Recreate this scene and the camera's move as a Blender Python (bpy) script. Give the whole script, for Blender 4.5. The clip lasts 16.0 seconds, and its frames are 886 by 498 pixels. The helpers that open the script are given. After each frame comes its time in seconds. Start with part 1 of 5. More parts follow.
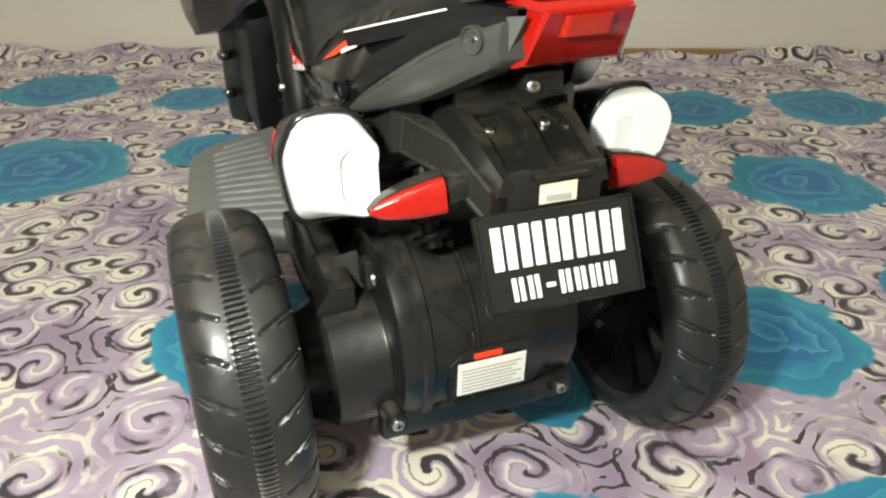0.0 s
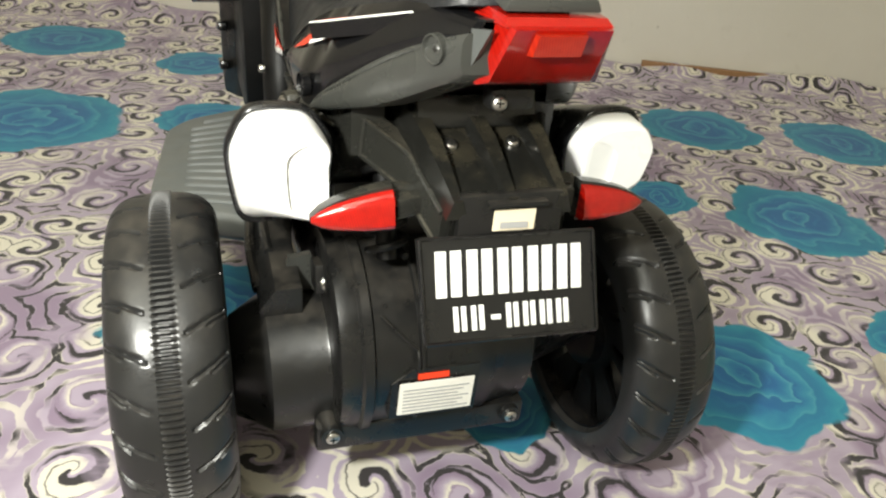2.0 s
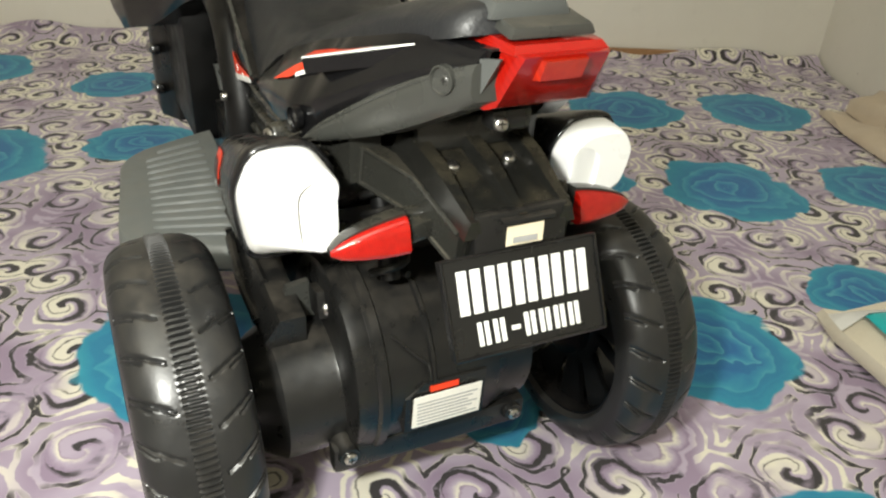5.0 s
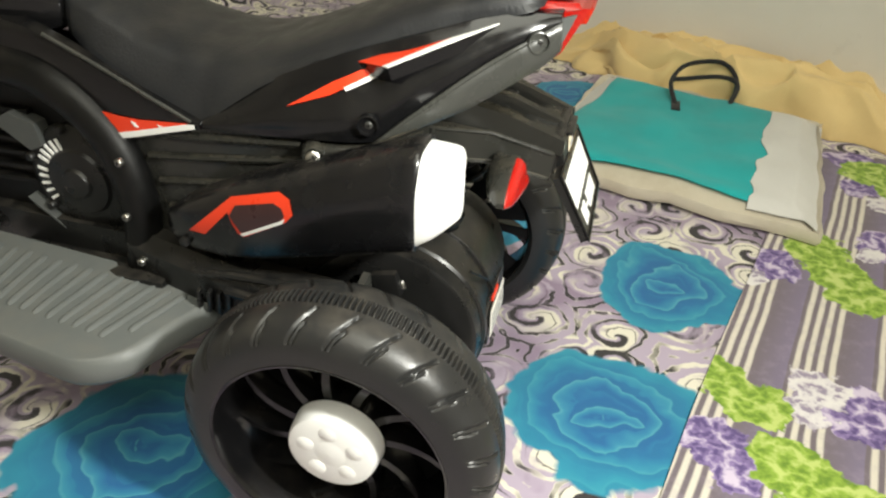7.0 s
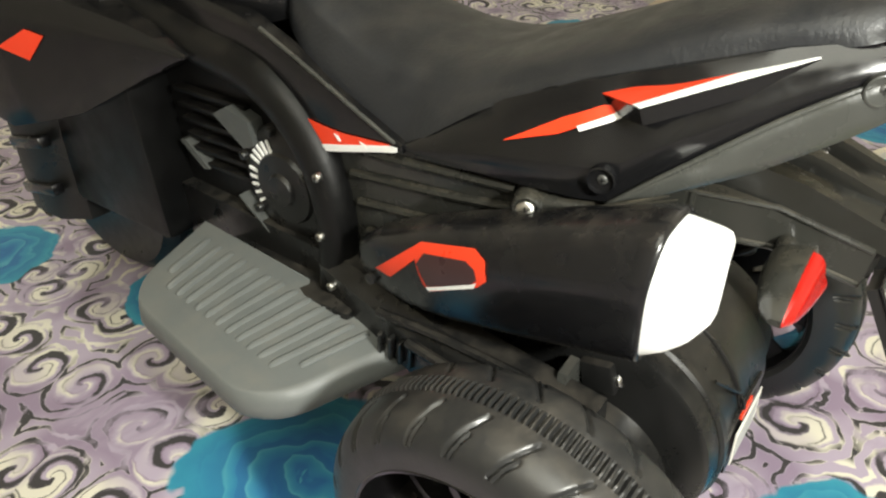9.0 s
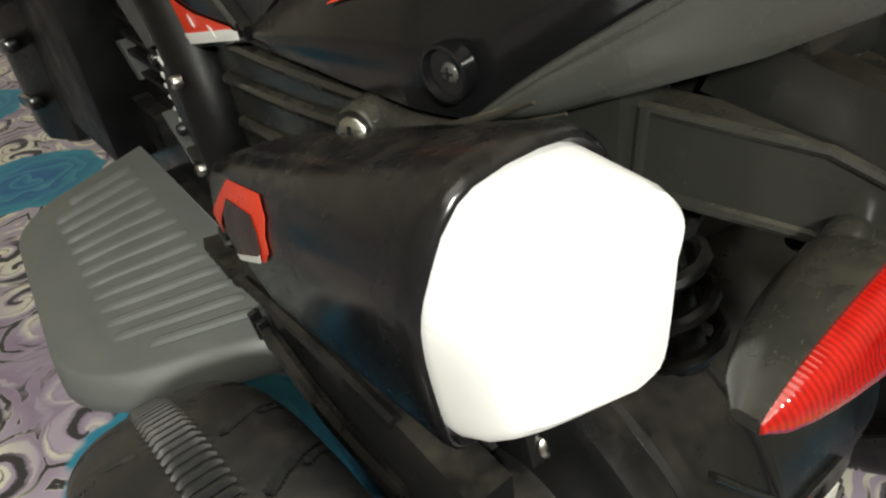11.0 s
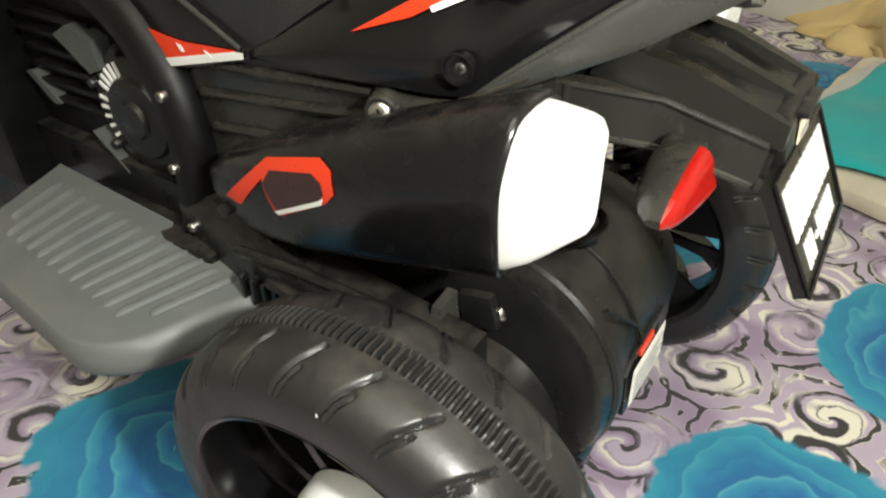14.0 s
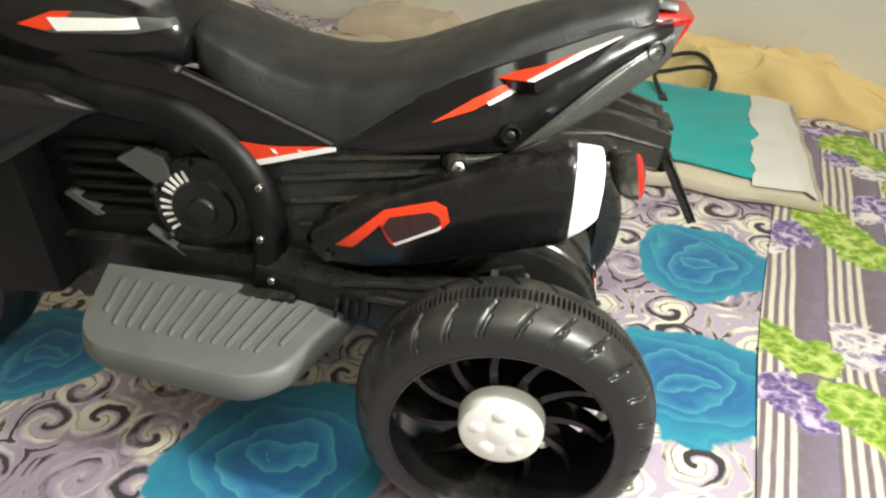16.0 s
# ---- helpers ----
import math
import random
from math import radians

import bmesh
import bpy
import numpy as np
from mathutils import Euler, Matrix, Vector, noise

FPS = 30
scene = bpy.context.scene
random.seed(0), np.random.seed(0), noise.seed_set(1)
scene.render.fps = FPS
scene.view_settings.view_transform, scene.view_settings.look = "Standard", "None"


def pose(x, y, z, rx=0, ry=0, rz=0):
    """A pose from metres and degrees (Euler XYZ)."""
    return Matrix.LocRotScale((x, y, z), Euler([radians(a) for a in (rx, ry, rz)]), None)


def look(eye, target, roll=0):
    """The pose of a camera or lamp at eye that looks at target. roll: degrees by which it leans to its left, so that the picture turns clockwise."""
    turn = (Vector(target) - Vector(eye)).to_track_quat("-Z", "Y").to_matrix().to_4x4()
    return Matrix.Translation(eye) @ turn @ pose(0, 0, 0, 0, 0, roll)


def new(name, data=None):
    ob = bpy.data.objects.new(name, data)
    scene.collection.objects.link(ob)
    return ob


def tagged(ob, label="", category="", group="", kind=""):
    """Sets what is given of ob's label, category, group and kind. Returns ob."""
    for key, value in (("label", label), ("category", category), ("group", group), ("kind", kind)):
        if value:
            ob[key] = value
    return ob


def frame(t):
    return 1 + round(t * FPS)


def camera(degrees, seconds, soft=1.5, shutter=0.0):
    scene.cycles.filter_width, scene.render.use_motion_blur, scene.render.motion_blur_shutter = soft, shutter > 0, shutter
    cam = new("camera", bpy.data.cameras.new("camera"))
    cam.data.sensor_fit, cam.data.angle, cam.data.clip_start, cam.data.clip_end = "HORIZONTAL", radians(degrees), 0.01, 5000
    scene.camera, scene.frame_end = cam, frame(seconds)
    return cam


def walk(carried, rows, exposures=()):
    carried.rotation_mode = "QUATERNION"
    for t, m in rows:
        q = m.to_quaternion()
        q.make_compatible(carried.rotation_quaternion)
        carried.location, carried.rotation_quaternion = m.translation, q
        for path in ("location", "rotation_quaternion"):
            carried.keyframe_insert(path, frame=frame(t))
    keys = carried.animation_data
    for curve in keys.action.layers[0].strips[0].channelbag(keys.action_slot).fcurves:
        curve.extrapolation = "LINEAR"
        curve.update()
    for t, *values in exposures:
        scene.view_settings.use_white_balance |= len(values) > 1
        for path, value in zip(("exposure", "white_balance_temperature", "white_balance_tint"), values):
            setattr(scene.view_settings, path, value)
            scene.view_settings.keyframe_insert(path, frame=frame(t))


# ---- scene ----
cam = camera(62.6, 16.0, soft=2.3)
PATH = [
    (0, (-0.195, -0.454, 0.476), (0.434, 1.179, -0.492), -0.6),
    (0.5, (-0.163, -0.445, 0.462), (0.452, 1.17, -0.543), 3.5),
    (1, (-0.159, -0.438, 0.471), (0.427, 1.195, -0.524), 4.4),
    (1.5, (-0.154, -0.441, 0.478), (0.438, 1.181, -0.533), 5.4),
    (2, (-0.152, -0.435, 0.48), (0.455, 1.187, -0.519), 5.5),
    (2.5, (-0.151, -0.432, 0.482), (0.426, 1.207, -0.508), 4.9),
    (3, (-0.151, -0.431, 0.484), (0.425, 1.21, -0.504), 4.6),
    (3.2, (-0.154, -0.439, 0.486), (0.420, 1.205, -0.498), 4.6),
    (5.5, (-0.252, -0.397, 0.501), (0.77, 0.97, -0.542), 1.9),
    (6, (-0.342, -0.339, 0.507), (0.959, 0.743, -0.558), 0.2),
    (6.5, (-0.442, -0.254, 0.524), (1.068, 0.481, -0.561), -0.5),
    (7, (-0.517, -0.163, 0.537), (1.097, 0.272, -0.561), 0.2),
    (7.5, (-0.563, -0.071, 0.546), (1.095, 0.198, -0.541), -0.1),
    (8, (-0.559, -0.025, 0.544), (1.095, 0.198, -0.557), 1.0),
    (8.5, (-0.501, -0.089, 0.522), (1.081, 0.479, -0.56), -0.2),
    (8.7, (-0.456, -0.128, 0.520), (1.016, 0.712, -0.542), -1.3),
    (11, (-0.194, -0.133, 0.406), (0.739, 1.207, -0.749), -7.8),
    (11.5, (-0.202, -0.134, 0.412), (0.783, 1.187, -0.721), -5.3),
    (12, (-0.202, -0.138, 0.416), (0.776, 1.183, -0.724), -5.4),
    (12.5, (-0.204, -0.143, 0.419), (0.754, 1.186, -0.728), -5.9),
    (13, (-0.228, -0.154, 0.423), (0.792, 1.136, -0.717), -4.5),
    (13.5, (-0.275, -0.158, 0.435), (0.93, 0.98, -0.683), -3.1),
    (14, (-0.343, -0.154, 0.452), (1.018, 0.762, -0.693), -2.2),
    (14.5, (-0.395, -0.144, 0.475), (1.125, 0.525, -0.638), -2.0),
    (15, (-0.463, -0.119, 0.5), (1.149, 0.384, -0.573), -1.3),
    (15.5, (-0.538, -0.077, 0.529), (1.093, 0.292, -0.568), -1.0),
    (16, (-0.595, -0.017, 0.564), (1.062, 0.231, -0.527), -1.5),
]
EXPOSURES = [(0, -0.06), (5.5, -0.2), (6.5, -0.25), (7.5, -0.05), (8.5, 0.12), (10.8, -0.6), (11, -0.7), (11.5, -1.15), (12.5, -1.22), (13, -1.1), (13.5, -0.75), (14, -0.25), (14.5, -0.1), (15, 0.0), (16, 0.06)]
walk(cam, [(t, look(eye, target, roll)) for t, eye, target, roll in PATH], EXPOSURES)

# world, lamps, exposure -------------------------------------------------
world = bpy.data.worlds.new("room_air")
scene.world = world
world.use_nodes = True
world.node_tree.nodes["Background"].inputs[0].default_value = (1.0, 0.96, 0.9, 1)
world.node_tree.nodes["Background"].inputs[1].default_value = 0.02


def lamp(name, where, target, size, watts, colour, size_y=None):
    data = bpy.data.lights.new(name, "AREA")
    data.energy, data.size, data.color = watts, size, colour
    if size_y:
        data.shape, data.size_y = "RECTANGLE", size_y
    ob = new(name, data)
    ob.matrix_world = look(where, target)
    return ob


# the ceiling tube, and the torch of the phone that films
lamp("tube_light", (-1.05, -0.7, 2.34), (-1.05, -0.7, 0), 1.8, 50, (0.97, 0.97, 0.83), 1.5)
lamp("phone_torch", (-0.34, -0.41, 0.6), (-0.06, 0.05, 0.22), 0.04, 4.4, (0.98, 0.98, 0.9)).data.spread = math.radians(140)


# materials --------------------------------------------------------------
def shader(name):
    m = bpy.data.materials.new(name)
    m.use_nodes = True
    t = m.node_tree
    return m, t, t.nodes["Principled BSDF"]


def val(t, op, a, b=None, c=None, clamp=False):
    """A math node."""
    n = t.nodes.new("ShaderNodeMath")
    n.operation, n.use_clamp = op, clamp
    for i, s in enumerate((a, b, c)):
        if s is None:
            continue
        if isinstance(s, (int, float)):
            n.inputs[i].default_value = s
        else:
            t.links.new(s, n.inputs[i])
    return n.outputs[0]


def vec(t, op, a, b=None, out=0):
    n = t.nodes.new("ShaderNodeVectorMath")
    n.operation = op
    for i, s in enumerate((a, b)):
        if s is None:
            continue
        if isinstance(s, tuple):
            n.inputs[i].default_value = s
        elif isinstance(s, (int, float)):
            n.inputs["Scale"].default_value = s
        else:
            t.links.new(s, n.inputs[i])
    return n.outputs[out]


def mix(t, fac, a, b, blend="MIX"):
    n = t.nodes.new("ShaderNodeMix")
    n.data_type, n.blend_type = "RGBA", blend
    for i, s in ((0, fac), (6, a), (7, b)):
        if isinstance(s, (int, float)):
            n.inputs[i].default_value = s
        elif isinstance(s, tuple):
            n.inputs[i].default_value = (*s, 1)
        else:
            t.links.new(s, n.inputs[i])
    return n.outputs[2]


def ramp(t, fac, stops, smooth=False):
    n = t.nodes.new("ShaderNodeValToRGB")
    n.color_ramp.interpolation = "EASE" if smooth else "LINEAR"
    e = n.color_ramp.elements
    while len(e) < len(stops):
        e.new(0.5)
    for i, (p, c) in enumerate(stops):
        e[i].position = p
        e[i].color = (*c, 1) if isinstance(c, tuple) else (c, c, c, 1)
    t.links.new(fac, n.inputs[0])
    return n.outputs[0]


def noisy(t, where, scale, detail=3.0, rough=0.55, distortion=0.0, out=0):
    n = t.nodes.new("ShaderNodeTexNoise")
    n.inputs["Scale"].default_value, n.inputs["Detail"].default_value = scale, detail
    n.inputs["Roughness"].default_value, n.inputs["Distortion"].default_value = rough, distortion
    t.links.new(where, n.inputs["Vector"])
    return n.outputs[out]


def bump(t, p, height, strength, distance=0.001):
    n = t.nodes.new("ShaderNodeBump")
    n.inputs["Strength"].default_value, n.inputs["Distance"].default_value = strength, distance
    t.links.new(height, n.inputs["Height"])
    t.links.new(n.outputs[0], p.inputs["Normal"])


def coords(t):
    return t.nodes.new("ShaderNodeTexCoord").outputs["Object"]


def plastic(name, colour, rough, dust=0.25, grain=0.25, coat=0.0, dust_colour=(0.22, 0.19, 0.15), spec=0.5):
    """Moulded plastic: colour, gloss, a film of dust on what faces up, a fine grain and scuffs."""
    m, t, p = shader(name)
    o = coords(t)
    big = noisy(t, o, 22, 4)
    fine = noisy(t, o, 420, 3)
    c = mix(t, val(t, "MULTIPLY", big, 0.5), colour, tuple(x * 1.35 for x in colour))
    g = t.nodes.new("ShaderNodeNewGeometry")
    up = t.nodes.new("ShaderNodeSeparateXYZ")
    t.links.new(g.outputs["Normal"], up.inputs[0])
    lying = val(t, "MULTIPLY", val(t, "SUBTRACT", up.outputs[2], 0.45, clamp=True), 1.6, clamp=True)
    patch = ramp(t, noisy(t, o, 34, 5, 0.65), [(0.42, 0.0), (0.72, 1.0)])
    speck = ramp(t, noisy(t, o, 900, 2), [(0.62, 0.0), (0.74, 0.6)])
    d = val(t, "MULTIPLY", val(t, "MULTIPLY", lying, val(t, "MAXIMUM", patch, speck)), dust)
    t.links.new(mix(t, d, c, dust_colour), p.inputs["Base Color"])
    smear = ramp(t, noisy(t, o, 45, 4, 0.6), [(0.3, max(rough - 0.08, 0.02)), (0.75, min(rough + 0.14, 1.0))])
    t.links.new(val(t, "ADD", smear, val(t, "MULTIPLY", d, 0.6), clamp=True), p.inputs["Roughness"])
    p.inputs["Coat Weight"].default_value = coat
    p.inputs["Coat Roughness"].default_value = 0.08
    p.inputs["Specular IOR Level"].default_value = spec
    if grain:
        bump(t, p, fine, grain, 0.0004)
    return m


BLACK_GLOSS = plastic("glossy_black_plastic", (0.005, 0.005, 0.0055), 0.16, dust=0.1, grain=0.02)
BLACK = plastic("satin_black_plastic", (0.0085, 0.0085, 0.0083), 0.3, dust=0.22, grain=0.15, spec=0.45)
# black darkened for parts deep in the bike: their shade is in the colour
BLACK_SHADED = plastic("shaded_black_plastic", (0.003, 0.003, 0.003), 0.4, dust=0.1, spec=0.28)
BLACK_TUBE = plastic("black_exhaust_plastic", (0.0055, 0.0055, 0.0062), 0.22, dust=0.22, grain=0.05, spec=0.45)
DUSTY = plastic("dusty_black_plastic", (0.019, 0.019, 0.0165), 0.22, dust=0.45, grain=0.12, dust_colour=(0.13, 0.11, 0.075))
CARRIER = plastic("glossy_carrier_plastic", (0.009, 0.009, 0.008), 0.18, dust=0.3, grain=0.1, dust_colour=(0.12, 0.1, 0.06))
DULL = plastic("dull_screw_zinc", (0.05, 0.05, 0.046), 0.35, dust=0.3)
RUBBER = plastic("tyre_plastic", (0.014, 0.0142, 0.0143), 0.34, dust=0.2, grain=0.2)
GREY = plastic("dark_grey_plastic", (0.06, 0.064, 0.062), 0.46, dust=0.2, grain=0.4)
RAIL_GREY = plastic("charcoal_plastic", (0.036, 0.037, 0.0335), 0.28, dust=0.25, grain=0.3)
FOOT_GREY = plastic("grey_footboard_plastic", (0.108, 0.116, 0.113), 0.46, dust=0.22, grain=0.4)
WHITE = plastic("white_plastic", (0.82, 0.82, 0.81), 0.32, dust=0.1, grain=0.05)
VINYL = plastic("charcoal_seat_vinyl", (0.0122, 0.013, 0.0148), 0.4, dust=0.1, grain=0.8)
RED_VINYL = plastic("red_sticker_vinyl", (0.72, 0.045, 0.012), 0.35, dust=0.1, grain=0.0)
WHITE_VINYL = plastic("white_sticker_vinyl", (0.8, 0.8, 0.78), 0.35, dust=0.1, grain=0.0)
DARK_VINYL = plastic("dark_maroon_sticker", (0.035, 0.014, 0.014), 0.35, dust=0.1, grain=0.0)
CAKED = plastic("dust_caked_plastic", (0.024, 0.022, 0.017), 0.5, dust=0.95, grain=0.6, dust_colour=(0.2, 0.17, 0.11))
PAPER = plastic("label_paper", (0.72, 0.7, 0.64), 0.6, dust=0.1, grain=0.1)
CREAM_PAPER = plastic("cream_tag_paper", (0.7, 0.62, 0.46), 0.6, dust=0.1, grain=0.1)
INK = plastic("grey_print", (0.3, 0.3, 0.3), 0.6, dust=0.0, grain=0.0)


def metal_mat():
    m, t, p = shader("zinc_plated_screw")
    p.inputs["Metallic"].default_value, p.inputs["Roughness"].default_value = 1.0, 0.28
    t.links.new(mix(t, noisy(t, coords(t), 300), (0.62, 0.62, 0.6), (0.4, 0.38, 0.34)), p.inputs["Base Color"])
    return m


STEEL = metal_mat()


def lens_mat(name, light, dark, relief=0.35):
    """Red reflector plastic: clear gloss over a prismatic red."""
    m, t, p = shader(name)
    o = coords(t)
    axes = t.nodes.new("ShaderNodeSeparateXYZ")
    t.links.new(o, axes.inputs[0])
    slope = val(t, "ADD", axes.outputs[0], val(t, "MULTIPLY", axes.outputs[2], 0.25))
    ribs = val(t, "ADD", val(t, "MULTIPLY", val(t, "SINE", val(t, "MULTIPLY", slope, 4400.0)), 0.3), val(t, "MULTIPLY", noisy(t, o, 260, 3), 0.9))
    t.links.new(mix(t, val(t, "MULTIPLY", ribs, 1.0, clamp=True), light, dark), p.inputs["Base Color"])
    p.inputs["Roughness"].default_value = 0.14
    p.inputs["Coat Weight"].default_value = 0.4
    p.inputs["Transmission Weight"].default_value = 0.15
    bump(t, p, ribs, relief, 0.0003)
    return m


RED_LENS = lens_mat("red_reflector_plastic", (0.5, 0.011, 0.005), (0.22, 0.003, 0.002))
# brighter orange red: the highlight amid the tail lamp, put into the colour
HIGHLIT_LENS = lens_mat("highlit_red_lens_plastic", (0.5, 0.025, 0.006), (0.3, 0.01, 0.004), 0.1)
DARK_LENS = lens_mat("deep_red_lamp_plastic", (0.4, 0.011, 0.005), (0.28, 0.005, 0.003), 0.05)


def wall_mat():
    m, t, p = shader("limewashed_plaster")
    o = coords(t)
    c = mix(t, ramp(t, noisy(t, o, 2.2, 5, 0.6), [(0.35, 0.0), (0.7, 1.0)]), (0.68, 0.645, 0.575), (0.75, 0.72, 0.655))
    c = mix(t, ramp(t, noisy(t, o, 14, 5, 0.7), [(0.6, 0.0), (0.8, 0.45)]), c, (0.5, 0.46, 0.4))
    c = mix(t, ramp(t, noisy(t, o, 60, 2), [(0.74, 0.0), (0.78, 0.6)]), c, (0.3, 0.26, 0.22))
    t.links.new(c, p.inputs["Base Color"])
    p.inputs["Roughness"].default_value = 0.85
    bump(t, p, noisy(t, o, 30, 6, 0.6), 0.35, 0.004)
    return m


PLASTER = wall_mat()


def cloth_weave(t, p, o, strength=0.3):
    wob = noisy(t, o, 900, 2)
    bump(t, p, wob, strength, 0.0006)
    p.inputs["Roughness"].default_value = 0.9
    p.inputs["Sheen Weight"].default_value = 0.15


ROSES = [  # centre x, y and radius of the printed roses
    (0.268, -0.24, 0.092), (0.012, -0.185, 0.105), (-0.15, 0.215, 0.11), (-0.012, 0.54, 0.088),
    (0.65, 0.035, 0.075), (0.885, -0.04, 0.072), (0.982, 0.235, 0.11), (0.722, 0.34, 0.115),
    (-0.423, 0.865, 0.15), (-0.42, 1.378, 0.125), (-0.143, 1.18, 0.09), (0.378, 0.03, 0.1),
    (0.53, 0.445, 0.06), (0.8, 0.718, 0.12), (1.067, 0.615, 0.115), (0.1, 0.04, 0.06),
    (-0.13, 0.84, 0.09), (-0.6, 0.45, 0.1), (-0.62, -0.15, 0.1), (0.45, 0.62, 0.08), (0.2, 0.95, 0.09),
]


def sheet_mat():
    """Cotton sheet printed with scrolls in lilac, cream and black and with turquoise roses."""
    m, t, p = shader("printed_cotton_sheet")
    o = coords(t)
    warp = vec(t, "SCALE", vec(t, "SUBTRACT", noisy(t, o, 14, 2, out=1), (0.5, 0.5, 0.5)), 0.03)
    w = vec(t, "ADD", o, warp)
    flat = vec(t, "MULTIPLY", w, (1, 1, 0))
    v = t.nodes.new("ShaderNodeTexVoronoi")
    v.voronoi_dimensions = "2D"
    v.inputs["Scale"].default_value, v.inputs["Randomness"].default_value = 13.5, 0.75
    t.links.new(flat, v.inputs["Vector"])
    d = vec(t, "SUBTRACT", flat, v.outputs["Position"])
    s = t.nodes.new("ShaderNodeSeparateXYZ")
    t.links.new(d, s.inputs[0])
    rnd = t.nodes.new("ShaderNodeSeparateColor")
    t.links.new(v.outputs["Color"], rnd.inputs[0])
    side = val(t, "SUBTRACT", val(t, "MULTIPLY", val(t, "GREATER_THAN", rnd.outputs[1], 0.5), 2.0), 1.0)
    angle = val(t, "MULTIPLY", val(t, "DIVIDE", val(t, "ARCTAN2", s.outputs[1], s.outputs[0]), 2 * math.pi), side)
    r = v.outputs["Distance"]
    fray = val(t, "MULTIPLY", val(t, "SUBTRACT", noisy(t, o, 70, 4, 0.7), 0.5), 0.3)
    turn = val(t, "FRACT", val(t, "ADD", val(t, "ADD", angle, val(t, "MULTIPLY", r, 2.3)), val(t, "ADD", rnd.outputs[0], fray)))
    ink, cream, lilac, plum = (0.035, 0.031, 0.033), (0.73, 0.69, 0.585), (0.43, 0.36, 0.46), (0.29, 0.22, 0.31)
    # scrolls: a pale or a lilac coil with a black hook
    pale = ramp(t, turn, [(0.0, ink), (0.24, ink), (0.28, cream), (0.58, cream), (0.61, ink), (0.67, cream), (0.8, cream), (0.84, lilac), (0.93, lilac), (0.97, ink)])
    deep = ramp(t, turn, [(0.0, ink), (0.16, ink), (0.2, lilac), (0.52, lilac), (0.56, plum), (0.62, cream), (0.76, lilac), (0.94, plum)])
    ground_tone = ramp(t, noisy(t, o, 6.0, 2), [(0.52, 0.0), (0.6, 1.0)])
    coil = mix(t, ground_tone, pale, deep)
    # between the scrolls: sweeping brush lines round each of them
    rings = val(t, "SINE", val(t, "ADD", val(t, "MULTIPLY", r, 30.0), val(t, "MULTIPLY", noisy(t, o, 20, 3), 14.0)))
    dry = ramp(t, noisy(t, vec(t, "MULTIPLY", w, (60, 60, 1)), 1, 3, 0.7), [(0.3, 0.0), (0.42, 1.0)])
    line = val(t, "MULTIPLY", ramp(t, rings, [(0.5, 0.0), (0.72, 1.0)]), val(t, "MULTIPLY", dry, ramp(t, noisy(t, o, 13, 2), [(0.46, 0.0), (0.54, 1.0)])))
    band = mix(t, ramp(t, rings, [(0.25, 0.0), (0.6, 1.0)]), mix(t, ground_tone, lilac, plum), mix(t, ground_tone, cream, lilac))
    band = mix(t, line, band, ink)
    c = mix(t, ramp(t, val(t, "ADD", r, val(t, "MULTIPLY", fray, 0.25)), [(0.36, 0.0), (0.4, 1.0)]), coil, band)
    calm = val(t, "MULTIPLY", ramp(t, noisy(t, o, 8.5, 3, 0.6, 0.8), [(0.56, 0.0), (0.62, 1.0)]), ramp(t, noisy(t, vec(t, "MULTIPLY", w, (30, 110, 1)), 1, 3), [(0.4, 0.9), (0.65, 0.35)]))
    c = mix(t, calm, c, mix(t, noisy(t, vec(t, "MULTIPLY", w, (25, 120, 1)), 1, 3), lilac, (0.3, 0.235, 0.325)))
    # roses: scalloped petals laid over one another
    edge = vec(t, "ADD", o, vec(t, "SCALE", vec(t, "SUBTRACT", noisy(t, o, 12, 3, out=1), (0.5, 0.5, 0.5)), 0.07))
    edge = vec(t, "MULTIPLY", edge, (1, 1, 0))
    near, arm = None, None
    for x, y, size in ROSES:
        off = vec(t, "SCALE", vec(t, "SUBTRACT", edge, (x, y, 0)), 1 / size)
        one = vec(t, "LENGTH", off, out=1)
        if near is None:
            near, arm = one, off
        else:
            closer = val(t, "LESS_THAN", one, near)
            arm = mix(t, closer, arm, off)
            near = val(t, "MINIMUM", near, one)
    axes = t.nodes.new("ShaderNodeSeparateXYZ")
    t.links.new(arm, axes.inputs[0])
    round_ = val(t, "ARCTAN2", axes.outputs[1], axes.outputs[0])
    wave = val(t, "MULTIPLY", noisy(t, o, 13, 2, 0.5, 0.8), 1.5)
    k = val(t, "ADD", val(t, "MULTIPLY", near, 3.8), wave)
    scallop = val(t, "ABSOLUTE", val(t, "SINE", val(t, "ADD", val(t, "MULTIPLY", round_, 1.0), val(t, "ADD", val(t, "MULTIPLY", val(t, "FLOOR", k), 2.1), val(t, "MULTIPLY", noisy(t, o, 9, 2), 5.0)))))
    petal = val(t, "FRACT", val(t, "ADD", k, val(t, "MULTIPLY", scallop, 0.55)))
    blue = ramp(t, petal, [(0.0, (0.013, 0.13, 0.3)), (0.3, (0.012, 0.12, 0.31)), (0.62, (0.02, 0.18, 0.35)), (0.86, (0.035, 0.24, 0.38)), (0.94, (0.07, 0.31, 0.41)), (1.0, (0.025, 0.19, 0.34))])
    blue = mix(t, ramp(t, near, [(0.5, 0.0), (0.95, 0.7)]), blue, mix(t, noisy(t, o, 40, 3), (0.012, 0.2, 0.31), (0.03, 0.33, 0.42)))
    rim = val(t, "ADD", near, val(t, "MULTIPLY", val(t, "ABSOLUTE", val(t, "SINE", val(t, "MULTIPLY", round_, 2.5))), -0.1))
